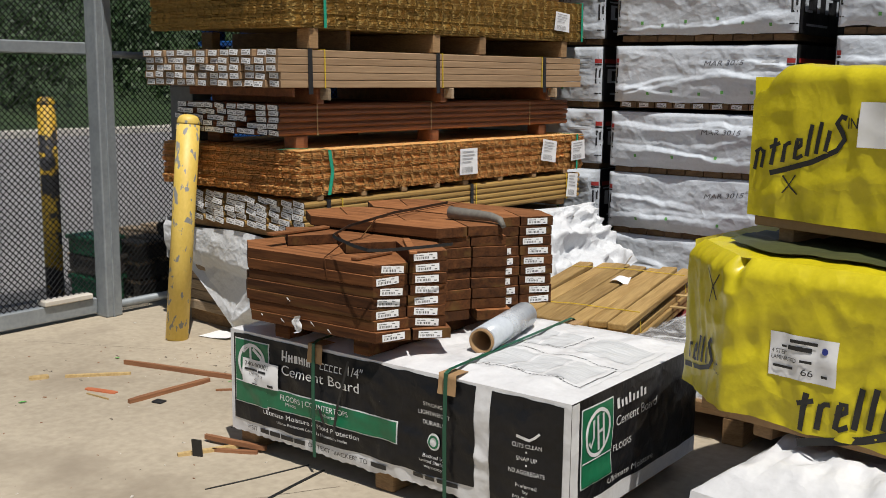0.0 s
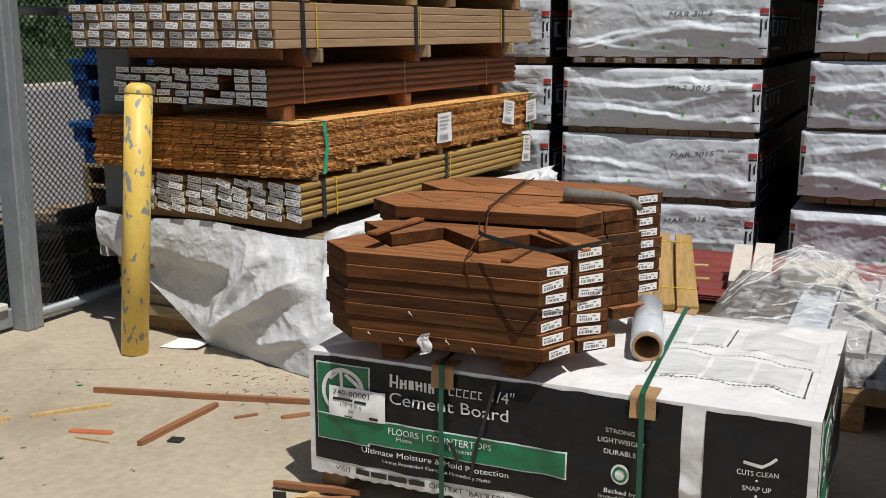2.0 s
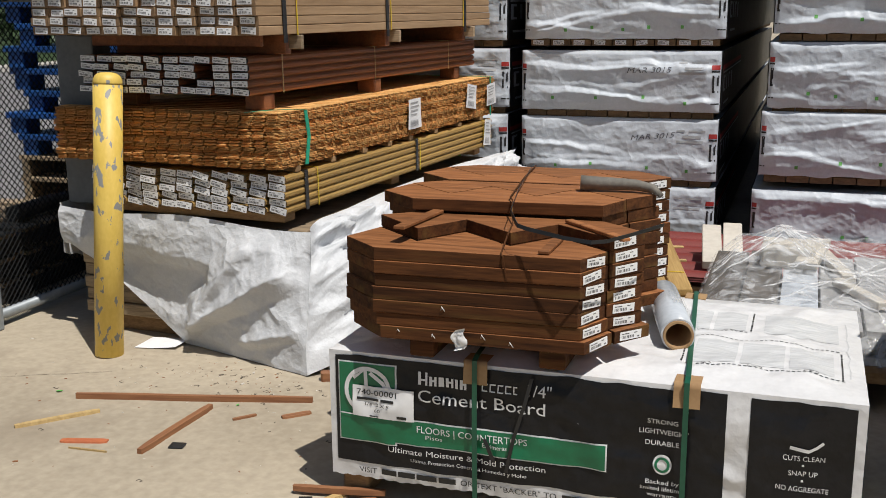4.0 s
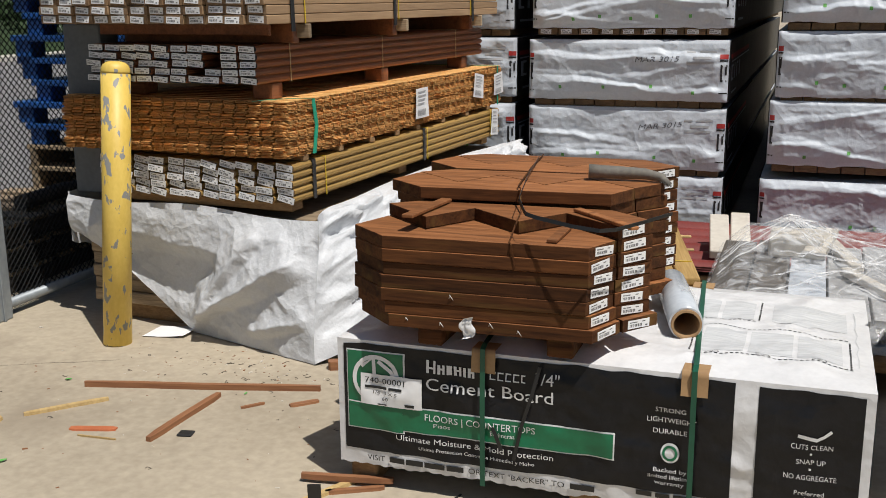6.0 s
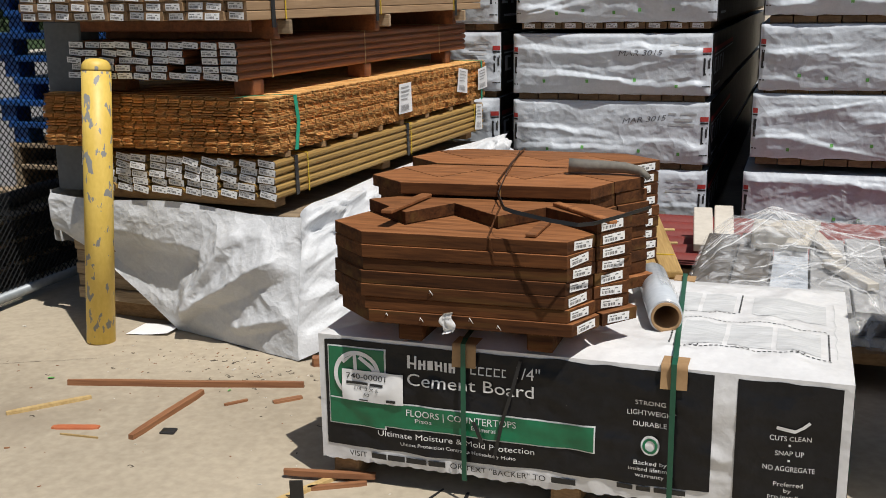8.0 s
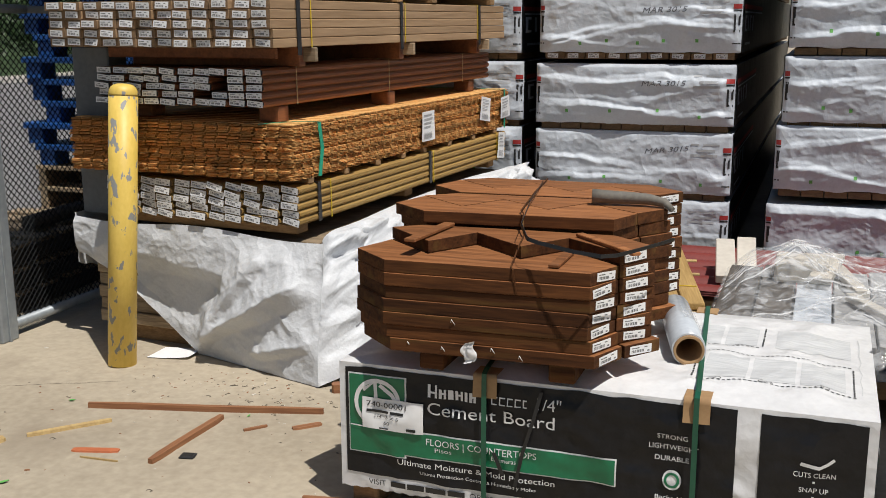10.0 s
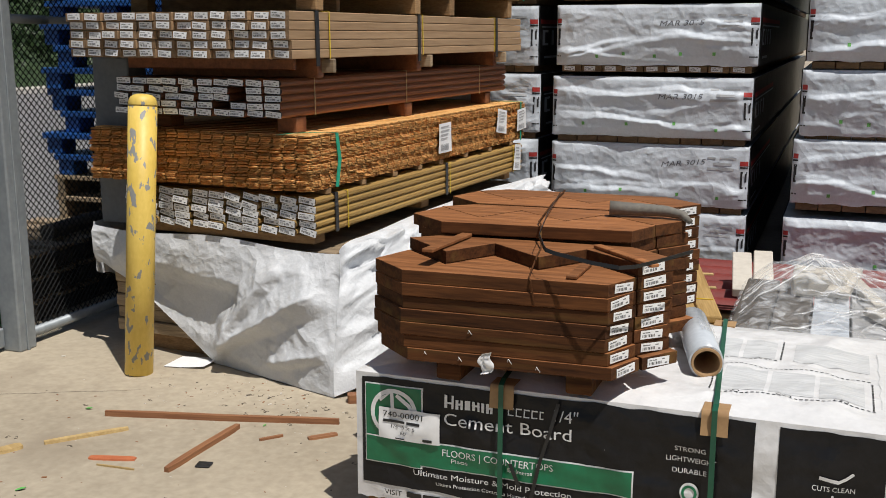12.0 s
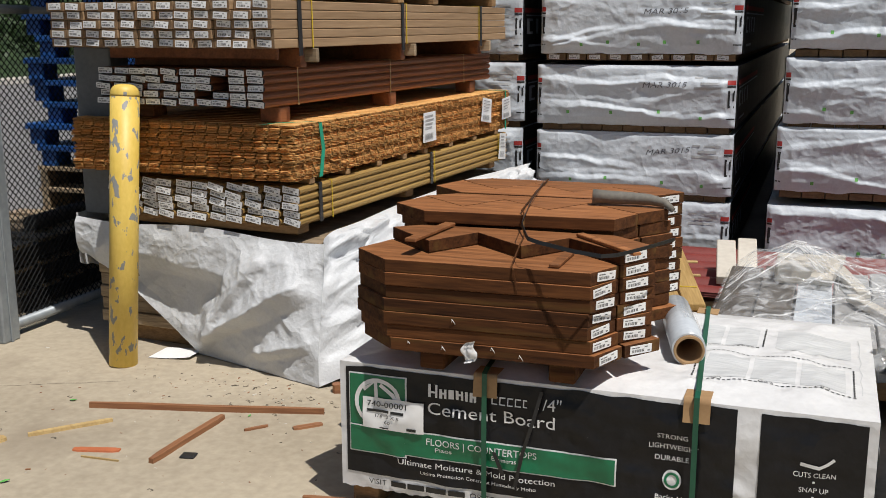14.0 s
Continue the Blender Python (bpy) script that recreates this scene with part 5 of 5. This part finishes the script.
    return ob, (lambda u, v: wrap(u, v, 0.003)), (lambda u, v: wrap(u, v, 0.0055))


yl, yl1, yl2 = bent_pack("large pack in yellow plastic wrap with a white label", pose(-1.300, 2.975, 0.545, 0, 0, -48), 0.315, 40, 1.30, 0.430, 3)
stroke_part("marker_cross", [(0.185, 0.375), (0.225, 0.335), (0.255, 0.295)], 0.006, yl1, text_black, yl)
stroke_part("marker_cross", [(0.262, 0.370), (0.225, 0.325), (0.205, 0.280)], 0.005, yl1, text_black, yl)
slanted_brand(yl, yl1, -0.035, 0.065, 0.46, 0.12, 0.20)
text_part("INC.", 0.250, 0.308, 0.092, 0.030, yl1, text_black, yl)
slanted_brand(yl, yl1, 0.470, -0.01, 0.62, 0.20, 0.10)
patch_part("paper_label", 0.450, 0.640, 0.130, 0.250, yl1, paper_white, yl, "white paper stock label")
bars_part("print_block", [(0.51, 0.585, 0.229, 0.238), (0.485, 0.50, 0.212, 0.218), (0.505, 0.57, 0.209, 0.221), (0.462, 0.52, 0.155, 0.162), (0.60, 0.617, 0.149, 0.156), (0.54, 0.573, 0.180, 0.187)], yl2, text_black, yl)
text_part("4 STEP", 0.457, 0.50, 0.193, 0.012, yl2, text_black, yl)
text_part("LAMINATED", 0.457, 0.53, 0.176, 0.012, yl2, text_black, yl)
text_part("66", 0.545, 0.577, 0.146, 0.018, yl2, text_black, yl)
ring_part("blue_dot", 0.607, 0.221, 0.0, 0.009, yl2, blue_ink, yl)
yu, yu1, yu2 = yellow_pack("upper pack in bright yellow plastic wrap, marked by hand", -1.160, 3.021, 1.060, -17, 1.2, 0.424, 0.7, 8, 0.06)
slanted_brand(yu, yu1, 0.02, 0.135, 0.50, 0.28)
stroke_part("marker_cross", [(0.12, 0.125), (0.15, 0.095), (0.175, 0.075)], 0.005, yu1, text_black, yu)
stroke_part("marker_cross", [(0.165, 0.13), (0.145, 0.10), (0.125, 0.075)], 0.004, yu1, text_black, yu)
text_part("IN", 0.325, 0.355, 0.268, 0.03, yu1, text_black, yu)
patch_part("paper_label", 0.358, 0.52, 0.22, 0.34, yu2, paper_white, yu, "white paper stock label")

# white wrapped pack under the yellow ones
lowp = thing("white_wrapped_pack", "low pack in crumpled white plastic wrap under yellow packs", "wrapped pack", pose(-1.09, 2.52, 0, 0, 0, -8))


def low_top(a, b):
    x, y = 1.3 * a, 0.02 + 1.1 * b
    e = min(1, 10 * min(a, b, 1 - a, 1 - b))
    return Vector((x, y, 0.412 + 0.055 * e * (0.3 + 0.7 * ridge(x * 4, y * 4, 1) + 0.45 * ridge(x * 9 + y * 6, y * 9 - x * 4, 3) + 0.2 * ridge(x * 23 - y * 9, y * 19, 5)) * (1 if b < 0.30 else 0.12) - 0.05 * (1 - e)))


part("top_wrap", sheet_bm(70, 60, low_top), white_film, lowp)
part("front_wrap", sheet_bm(60, 26, lambda a, b: Vector((1.3 * a, 0.02 - 0.03 * math.sin(3.1 * b) * ridge(a * 6, b * 3, 2), 0.03 + 0.334 * b))), white_film, lowp)
part("side_wrap", sheet_bm(50, 26, lambda a, b: Vector((-0.025 * math.sin(3.1 * b) * ridge(a * 6, b * 3, 5), 0.02 + 1.1 * a, 0.03 + 0.334 * b))), white_film, lowp)
part("side_wrap", sheet_bm(6, 6, lambda a, b: Vector((1.3, 0.02 + 1.1 * a, 0.03 + 0.39 * b))), white_film, lowp)
part("inner_boards", box_bm(0.03, 1.27, 0.05, 1.1, 0.04, 0.375), wood_grey, lowp)
for u in (0.08, 0.62, 1.15):
    part("runner", box_bm(u, u + 0.08, 0.05, 1.1, 0, 0.039, 0.003), wood_pallet, lowp)

# ---- plank pile behind the boards ----
pile = thing("plank_pile", "loose pile of golden-brown treated planks tied with string", "plank pile", pose(-2.33, 4.08, 0, 0, 0, 13))
rng = random.Random(21)
pm = mesh_of(box_bm(-0.045, 0.045, 0, 1.55, 0, 0.035, 0.007, 2), "plank", wood_golden)
for r in range(5):
    for c in range(7):
        part("plank", pm, wood_golden, pile, m=pose(-0.40 + 0.094 * c + rng.uniform(-0.008, 0.008), rng.uniform(-0.07, 0.07), 0.176 + 0.0365 * r, 0, rng.uniform(-2.5, 2.5), rng.uniform(-1.2, 1.2)))
for y in (0.1, 0.85):
    part("runner", box_bm(-0.44, 0.20, y, y + 0.09, 0, 0.174, 0.004), wood_pallet, pile)
for y, z in ((0.98, 0.248), (1.12, 0.285)):
    part("sticker", box_bm(-0.42, 0.30, y, y + 0.03, z, z + 0.008, 0.001), wood_pale, pile, "thin pale lath between the planks")
for y in (0.32, 1.36):
    part("string", ribbon_bm([(-0.46, y, 0.24), (-0.455, y, 0.359), (-0.13, y + 0.01, 0.367), (0.205, y, 0.359), (0.215, y, 0.26)], 0.006, (0, 1, 0), 0.003), strap_yellow, pile)
part("paper_label", sheet_bm(6, 4, lambda a, b: Vector((-0.12 + 0.10 * a, 0.96 + 0.08 * b, 0.366 + 0.03 * a * b + 0.012 * math.sin(5 * a)))), paper_white, pile, "curled white paper label")
part("paper_label", sheet_bm(4, 4, lambda a, b: Vector((-0.17 + 0.04 * a, 1.44 + 0.05 * b, 0.366 + 0.06 * a))), paper_white, pile, "curled white paper label")

# ---- red corrugated sheets ----
red = thing("corrugated_sheet_stack", "flat stack of red corrugated sheets on the ground", "corrugated sheets", pose(-2.72, 5.25, 0))
for k in range(3):
    part("sheet", sheet_bm(3, 96, lambda a, b: Vector((2.2 * a, 1.0 * b, 0.11 + 0.012 * k + 0.026 * math.sin(2 * math.pi * b / 0.19)))), red_metal, red)
part("sheet_bed", box_bm(0.03, 2.15, 0.02, 0.98, 0.0, 0.083, 0.004), wood_grey, red)

# ---- film-covered pile of boards ----
mixed = thing("board_bundle", "white primed boards and grey packs lying on a pallet", "board bundle", pose(-2.12, 3.95, 0))
for k in range(4):
    for c in range(7):
        part("board", box_bm(0.005 + 0.16 * c, 0.155 + 0.16 * c, 0.02 + 0.02 * ((k + c) % 3), 1.25 + 0.05 * ((2 * k + c) % 3), 0.157 + 0.035 * k, 0.190 + 0.035 * k, 0.003), (print_grey, dark_stuff, print_grey, wrap_white, dark_stuff)[(k * 3 + c * 2) % 5], mixed)
for x, y, z, l, w, r, a in ((0.42, 0.85, 0.335, 0.34, 0.10, -10, 8), (0.60, 0.70, 0.325, 0.5, 0.06, 12, 0), (0.86, 0.55, 0.325, 0.6, 0.07, -16, 3), (0.72, 0.3, 0.32, 0.4, 0.05, 25, 0), (0.98, 0.3, 0.325, 0.7, 0.06, 5, 2)):
    part("board", box_bm(-w / 2, w / 2, 0, l, -0.012, 0.02, 0.003), board_white, mixed, m=pose(x, y, z, a, 0, r))
part("carton", box_bm(0.22, 0.46, 0.92, 1.16, 0.30, 0.40, 0.012, 2), board_white, mixed, "crushed pale carton")
for x, y, z, l, r in ((-2.150, 5.30, 0.170, 0.50, 6), (-2.048, 5.33, 0.172, 0.52, 5)):
    solid("primed_board", box_bm(-0.05, 0.05, 0, l, 0, 0.045, 0.004), board_white, "off-white primed board leaning over red sheets", "board", pose(x, y, z, 11, 0, r), group="primed boards on the red sheets")
film_sheet = thing("film_sheet", "crumpled clear stretch film over the board bundle", "plastic film", pose(-2.14, 3.90, 0))


def film_top(a, b):
    x, y = 1.25 * a, -0.02 + 1.45 * b
    hump = 0.11 * math.exp(-((x - 0.36) / 0.20) ** 2 - ((y - 1.08) / 0.26) ** 2)
    z = 0.345 + hump + 0.03 * ridge(x * 3 + y * 2, y * 2 - x * 3, 4) * (0.4 + 0.6 * a) + 0.010 * ridge(x * 9, y * 8 + x * 6, 2)
    if b < 0.12:
        z -= (0.12 - b) / 0.12 * 0.18
    if a < 0.1:
        z -= (0.1 - a) / 0.1 * 0.10
    return Vector((x, y, z))


part("film", sheet_bm(90, 90, film_top), clear_film, film_sheet)
rng = random.Random(14)
# Pale ribbons along taut creases paint in the film's highlight streaks.
for k in range(30):
    if k < 13:
        x0, y0 = 0.36 + rng.uniform(-0.1, 0.1), 1.08 + rng.uniform(-0.12, 0.08)
    else:
        x0, y0 = rng.uniform(0.3, 1.2), rng.uniform(0.1, 1.1)
    ang, r1, w2 = radians(rng.uniform(170, 380)), rng.uniform(0.25, 0.8), rng.uniform(0.003, 0.010)
    x1, y1 = min(1.24, max(0.01, x0 + r1 * math.cos(ang))), min(1.4, max(0.01, y0 + r1 * math.sin(ang)))
    n2 = Vector((y0 - y1, x1 - x0, 0)).normalized() * w2
    za, zb = film_top(x0 / 1.25, (y0 + 0.02) / 1.45).z, film_top(x1 / 1.25, (y1 + 0.02) / 1.45).z

    def fold(a, b):
        px, py = x0 + (x1 - x0) * a, y0 + (y1 - y0) * a
        z = max(za + (zb - za) * a, film_top(px / 1.25, (py + 0.02) / 1.45).z + 0.002)
        return Vector((px, py, z)) + n2 * (b - 0.5) + Vector((0, 0, 0.006 * (1 - abs(2 * b - 1))))

    part("film_fold", sheet_bm(16, 2, fold), fold_film, film_sheet, "taut crease of film with a pale highlight streak")
bpal = thing("pallet", "brown wooden pallet under the film-covered boards", "pallet", pose(-2.12, 3.92, 0))
for y in (0.0, 0.4, 0.8, 1.2):
    part("deck_board", box_bm(0, 1.2, y, y + 0.1, 0.11, 0.155, 0.003), wood_pallet, bpal)
for x in (0.02, 0.56, 1.1):
    part("runner", box_bm(x, x + 0.09, 0, 1.3, 0, 0.109, 0.004), wood_pallet, bpal)

# ---- behind the fence ----
def blue_pallet(z, jx, yaw):
    ob = thing("blue_pallet", "blue plastic pallet in a stack behind the fence", "plastic pallet", pose(-6.15 + jx, 5.5, z, 0, 0, yaw), group="blue pallets behind the fence")
    part("deck", box_bm(-0.5, 0.5, 0, 1.2, 0.10, 0.14, 0.006), blue_paint, ob)
    for x in (-0.48, -0.06, 0.36):
        for y in (0.02, 0.52, 1.02):
            part("foot", box_bm(x, x + 0.12, y, y + 0.15, 0, 0.099, 0.006), blue_paint, ob)
    return ob


for k in range(4, 14):
    blue_pallet(0.142 * k, 0.07 * math.sin(k * 2.3), 3 * math.sin(k * 1.7))
under = thing("pallet_stack", "brown wooden pallets stacked under blue pallets", "pallet stack", pose(-6.15, 5.5, 0))
for k in range(4):
    for i in range(6):
        part("deck_board", box_bm(-0.5, 0.5, 0.2 * i, 0.2 * i + 0.14, 0.112 + 0.142 * k, 0.140 + 0.142 * k, 0.003), wood_grey, under)
    for x in (-0.48, -0.02, 0.44):
        part("runner", box_bm(x, x + 0.05, 0, 1.14, 0.142 * k, 0.111 + 0.142 * k, 0.003), wood_grey, under)
low_st = thing("dark_pallet_stack", "weathered brown pallets stacked behind the fence", "pallet stack", pose(-5.90, 4.10, 0, 0, 0, 6))
for k in range(3):
    for i in range(5):
        part("deck_board", box_bm(-0.42, 0.28, 0.22 * i, 0.22 * i + 0.14, 0.09 + 0.125 * k, 0.112 + 0.125 * k, 0.003), wood_grey, low_st)
    for x in (-0.40, -0.08, 0.22):
        part("runner", box_bm(x, x + 0.05, 0, 1.04, 0.125 * k, 0.089 + 0.125 * k, 0.003), dark_stuff, low_st)
solid("rolled_sheet", tube_bm([(0.02, 0.35, 0.045), (0.0, 0.7, 0.05), (0.03, 1.0, 0.045)], 0.045, 12), dark_stuff, "dark rolled sheet lying on the pallets", "rolled sheet", pose(-5.85, 4.12, 0.363))
for z, y, m, lab in ((0.0, 0.0, green_paint, "low dark green plastic crate behind the fence"), (0.172, 0.03, dark_stuff, "dark plastic crate stacked behind the fence"), (0.302, -0.01, green_paint, "dark green plastic crate stacked behind the fence")):
    h = 0.17 if z == 0 else 0.127
    crate = thing("crate", lab, "crate", pose(-5.80, 3.955 + y * 0.5, z), group="crates behind the fence")
    part("body", box_bm(-0.16, 0.12, -0.11, 0.10, 0, h - 0.03, 0.012, 2), m, crate)
    part("rim", box_bm(-0.175, 0.135, -0.125, 0.115, h - 0.029, h - 0.003, 0.006), m, crate)


# ---- litter on the concrete ----
def stick(name, label, a, b, w, h, mat, category="stick", z=0.0):
    p, q = Vector((*a, z)), Vector((*b, z))
    d = q - p
    bm = bmesh.new()
    n = 8
    rings = []
    for i in range(n + 1):
        s = d.length * i / n
        o = 0.006 * noise.noise((s * 3, p.x * 5, 0))
        e = 1 - 0.35 * (i in (0, n))
        rings.append([bm.verts.new((s, o + y * w / 2 * e, zz * h)) for y, zz in ((-1, 0), (1, 0), (0.9, 1), (-0.9, 1))])
    for r, t in zip(rings, rings[1:]):
        for k in range(4):
            bm.faces.new((r[k], r[(k + 1) % 4], t[(k + 1) % 4], t[k]))
    bm.faces.new(rings[0][::-1])
    bm.faces.new(rings[-1])
    bmesh.ops.recalc_face_normals(bm, faces=bm.faces[:])
    solid(name, bm, mat, label, category, pose(p.x, p.y, z, 0, 0, math.degrees(math.atan2(d.y, d.x))))


stick("wood_strip", "long red-brown wood strip lying on concrete", (-4.39, 3.115), (-3.48, 3.36), 0.022, 0.022, wood_stick)
stick("wood_strip", "red-brown wood strip lying askew on concrete", (-3.835, 2.735), (-3.826, 3.185), 0.030, 0.018, wood_stick)
stick("wood_strip", "pale yellow wood strip on concrete", (-4.41, 2.79), (-4.21, 3.02), 0.024, 0.012, wood_pale)
stick("plastic_strip", "flat orange plastic strip on concrete", (-4.167, 2.742), (-4.004, 2.79), 0.035, 0.006, orange_bit, "plastic strip")
stick("wood_strip", "short brown offcut lying by the pallet", (-3.19, 2.63), (-2.90, 2.685), 0.022, 0.018, wood_stick, z=0.012)
stick("wood_strip", "short pale offcut lying by the pallet", (-3.14, 2.45), (-3.02, 2.70), 0.026, 0.012, wood_pale)
stick("wood_strip", "short brown offcut lying by the pallet", (-3.08, 2.57), (-2.92, 2.66), 0.02, 0.012, wood_stick)
stick("twig", "thin dry twig on concrete", (-4.10, 2.70), (-3.95, 2.71), 0.007, 0.006, wood_pale, "twig")
# Two thin black strips stand in for the shadow lines of overhead wires.
stick("plastic_strap", "dark strip laid as a shadow line on concrete", (-2.56, 2.35), (-2.60, 2.70), 0.014, 0.003, strap_black, "strap")
stick("plastic_strap", "thinner dark strip laid as a shadow line on concrete", (-2.80, 2.30), (-2.68, 2.70), 0.008, 0.003, strap_black, "strap")
stick("wood_chip", "small pale wood chip on concrete", (-4.51, 2.66), (-4.47, 2.74), 0.05, 0.012, wood_pale, "wood chip")
stick("wood_block", "small brown wood block by the cover", (-3.56, 3.60), (-3.50, 3.63), 0.05, 0.035, wood_stick, "wood block")
solid("plastic_scrap", box_bm(-0.027, 0.027, -0.022, 0.022, 0, 0.008, 0.003), strap_black, "small black plastic square on concrete", "plastic scrap", pose(-3.745, 2.83, 0, 0, 0, 12))
solid("plastic_scrap", prism_bm([(-0.02, -0.004), (0.02, -0.004), (0.02, 0.004), (-0.02, 0.004)], 0, 0.07), strap_black, "bent black plastic corner by the pallet", "plastic scrap", pose(-3.08, 2.50, 0, 8, 0, 20))
solid("paper_sheet", sheet_bm(10, 8, lambda a, b: Vector((0.2 * a + 0.03 * b, 0.14 * b, 0.004 + 0.018 * abs(a - 0.4) * a + 0.006 * b))), paper_white, "blank white paper sheet on concrete", "paper", pose(-4.55, 3.72, 0, 0, 0, 10))


for a, b in (((-5.2, 3.05), (-4.45, 3.42)), ((-2.75, 2.1), (-2.45, 2.62))):
    p, q = Vector((*a, 0)), Vector((*b, 0))
    n2 = Vector((q.y - p.y, p.x - q.x, 0)).normalized()
    solid("slab_crack", sheet_bm(40, 1, lambda u, v: p.lerp(q, u) + n2 * (0.012 * fbm(u * 6, a[0], 0) + 0.004 * (v - 0.5) * (0.4 + abs(noise.noise((u * 20, 0, 1))))) + Vector((0, 0, 0.0015))), crack_mat, "thin dark crack in the concrete slab", "crack", kind="structure")


def grit():
    """Small chips and crumbs."""
    rng = random.Random(77)
    bm = bmesh.new()
    for i in range(330):
        if i < 120:
            x, y = rng.gauss(-3.95, 0.26), rng.gauss(3.52, 0.13)
        else:
            x, y = rng.uniform(-5.2, -2.2), rng.uniform(1.6, 3.8)
        s = rng.uniform(0.0012, 0.0035) * (2.0 if rng.random() < 0.08 else 1)
        m = pose(x, y, 0.0, 0, 0, rng.uniform(0, 360))
        put_box(bm, -s * rng.uniform(1.0, 2.2), s * 1.4, -s * 0.6, s * 0.6, 0, s * 0.5, rng.choice((0, 0, 1, 2)), m)
    me = mesh_of(bm, "grit", wood_stick, crack_mat, board_white)
    tagged(new("grit", me), "scattered brown chips, pale flakes and crumbs on concrete", "litter", kind="stuff")


grit()

# bent staples pulled from the wrapping
rng = random.Random(12)
staple = mesh_of(tube_bm([(-0.009, 0.010, 0.0012), (-0.011, 0.0, 0.0012), (0.0, -0.002, 0.0015), (0.010, 0.0, 0.0012), (0.007, 0.009, 0.0012)], 0.0011, 5), "staple", crack_mat)
for k in range(34):
    x, y = (rng.gauss(-3.72, 0.16), rng.gauss(3.40, 0.12)) if k < 24 else (rng.uniform(-4.6, -3.2), rng.uniform(2.5, 3.6))
    ob = tagged(new("staple", staple), "bent rusty steel staple lying on concrete", "staple", group="staples on the concrete")
    ob.matrix_basis = pose(x, y, 0, 0, 0, rng.uniform(0, 360))


def leaf(x, y, size, yaw):
    bm = sheet_bm(6, 4, lambda a, b: Vector((size * (a - 0.5), size * 0.5 * (b - 0.5) * math.sin(math.pi * (0.08 + 0.84 * a)), 0.002 + 0.2 * size * abs(b - 0.5) + 0.1 * size * a)))
    solid("leaf", bm, green_dot, "small fresh green leaf on concrete", "leaf", pose(x, y, 0, 0, 0, yaw), group="leaves on the concrete")


for a in ((-4.50, 3.15, 0.030, 10), (-4.20, 2.44, 0.034, 50), (-3.74, 3.24, 0.018, 80)):
    leaf(*a)
stick("wood_chip", "short splintered brown chip on concrete", (-3.68, 3.10), (-3.62, 3.17), 0.014, 0.008, wood_stick, "wood chip")
stick("wood_chip", "flat splintered brown chip on concrete", (-3.52, 3.18), (-3.44, 3.26), 0.03, 0.008, wood_stick, "wood chip")
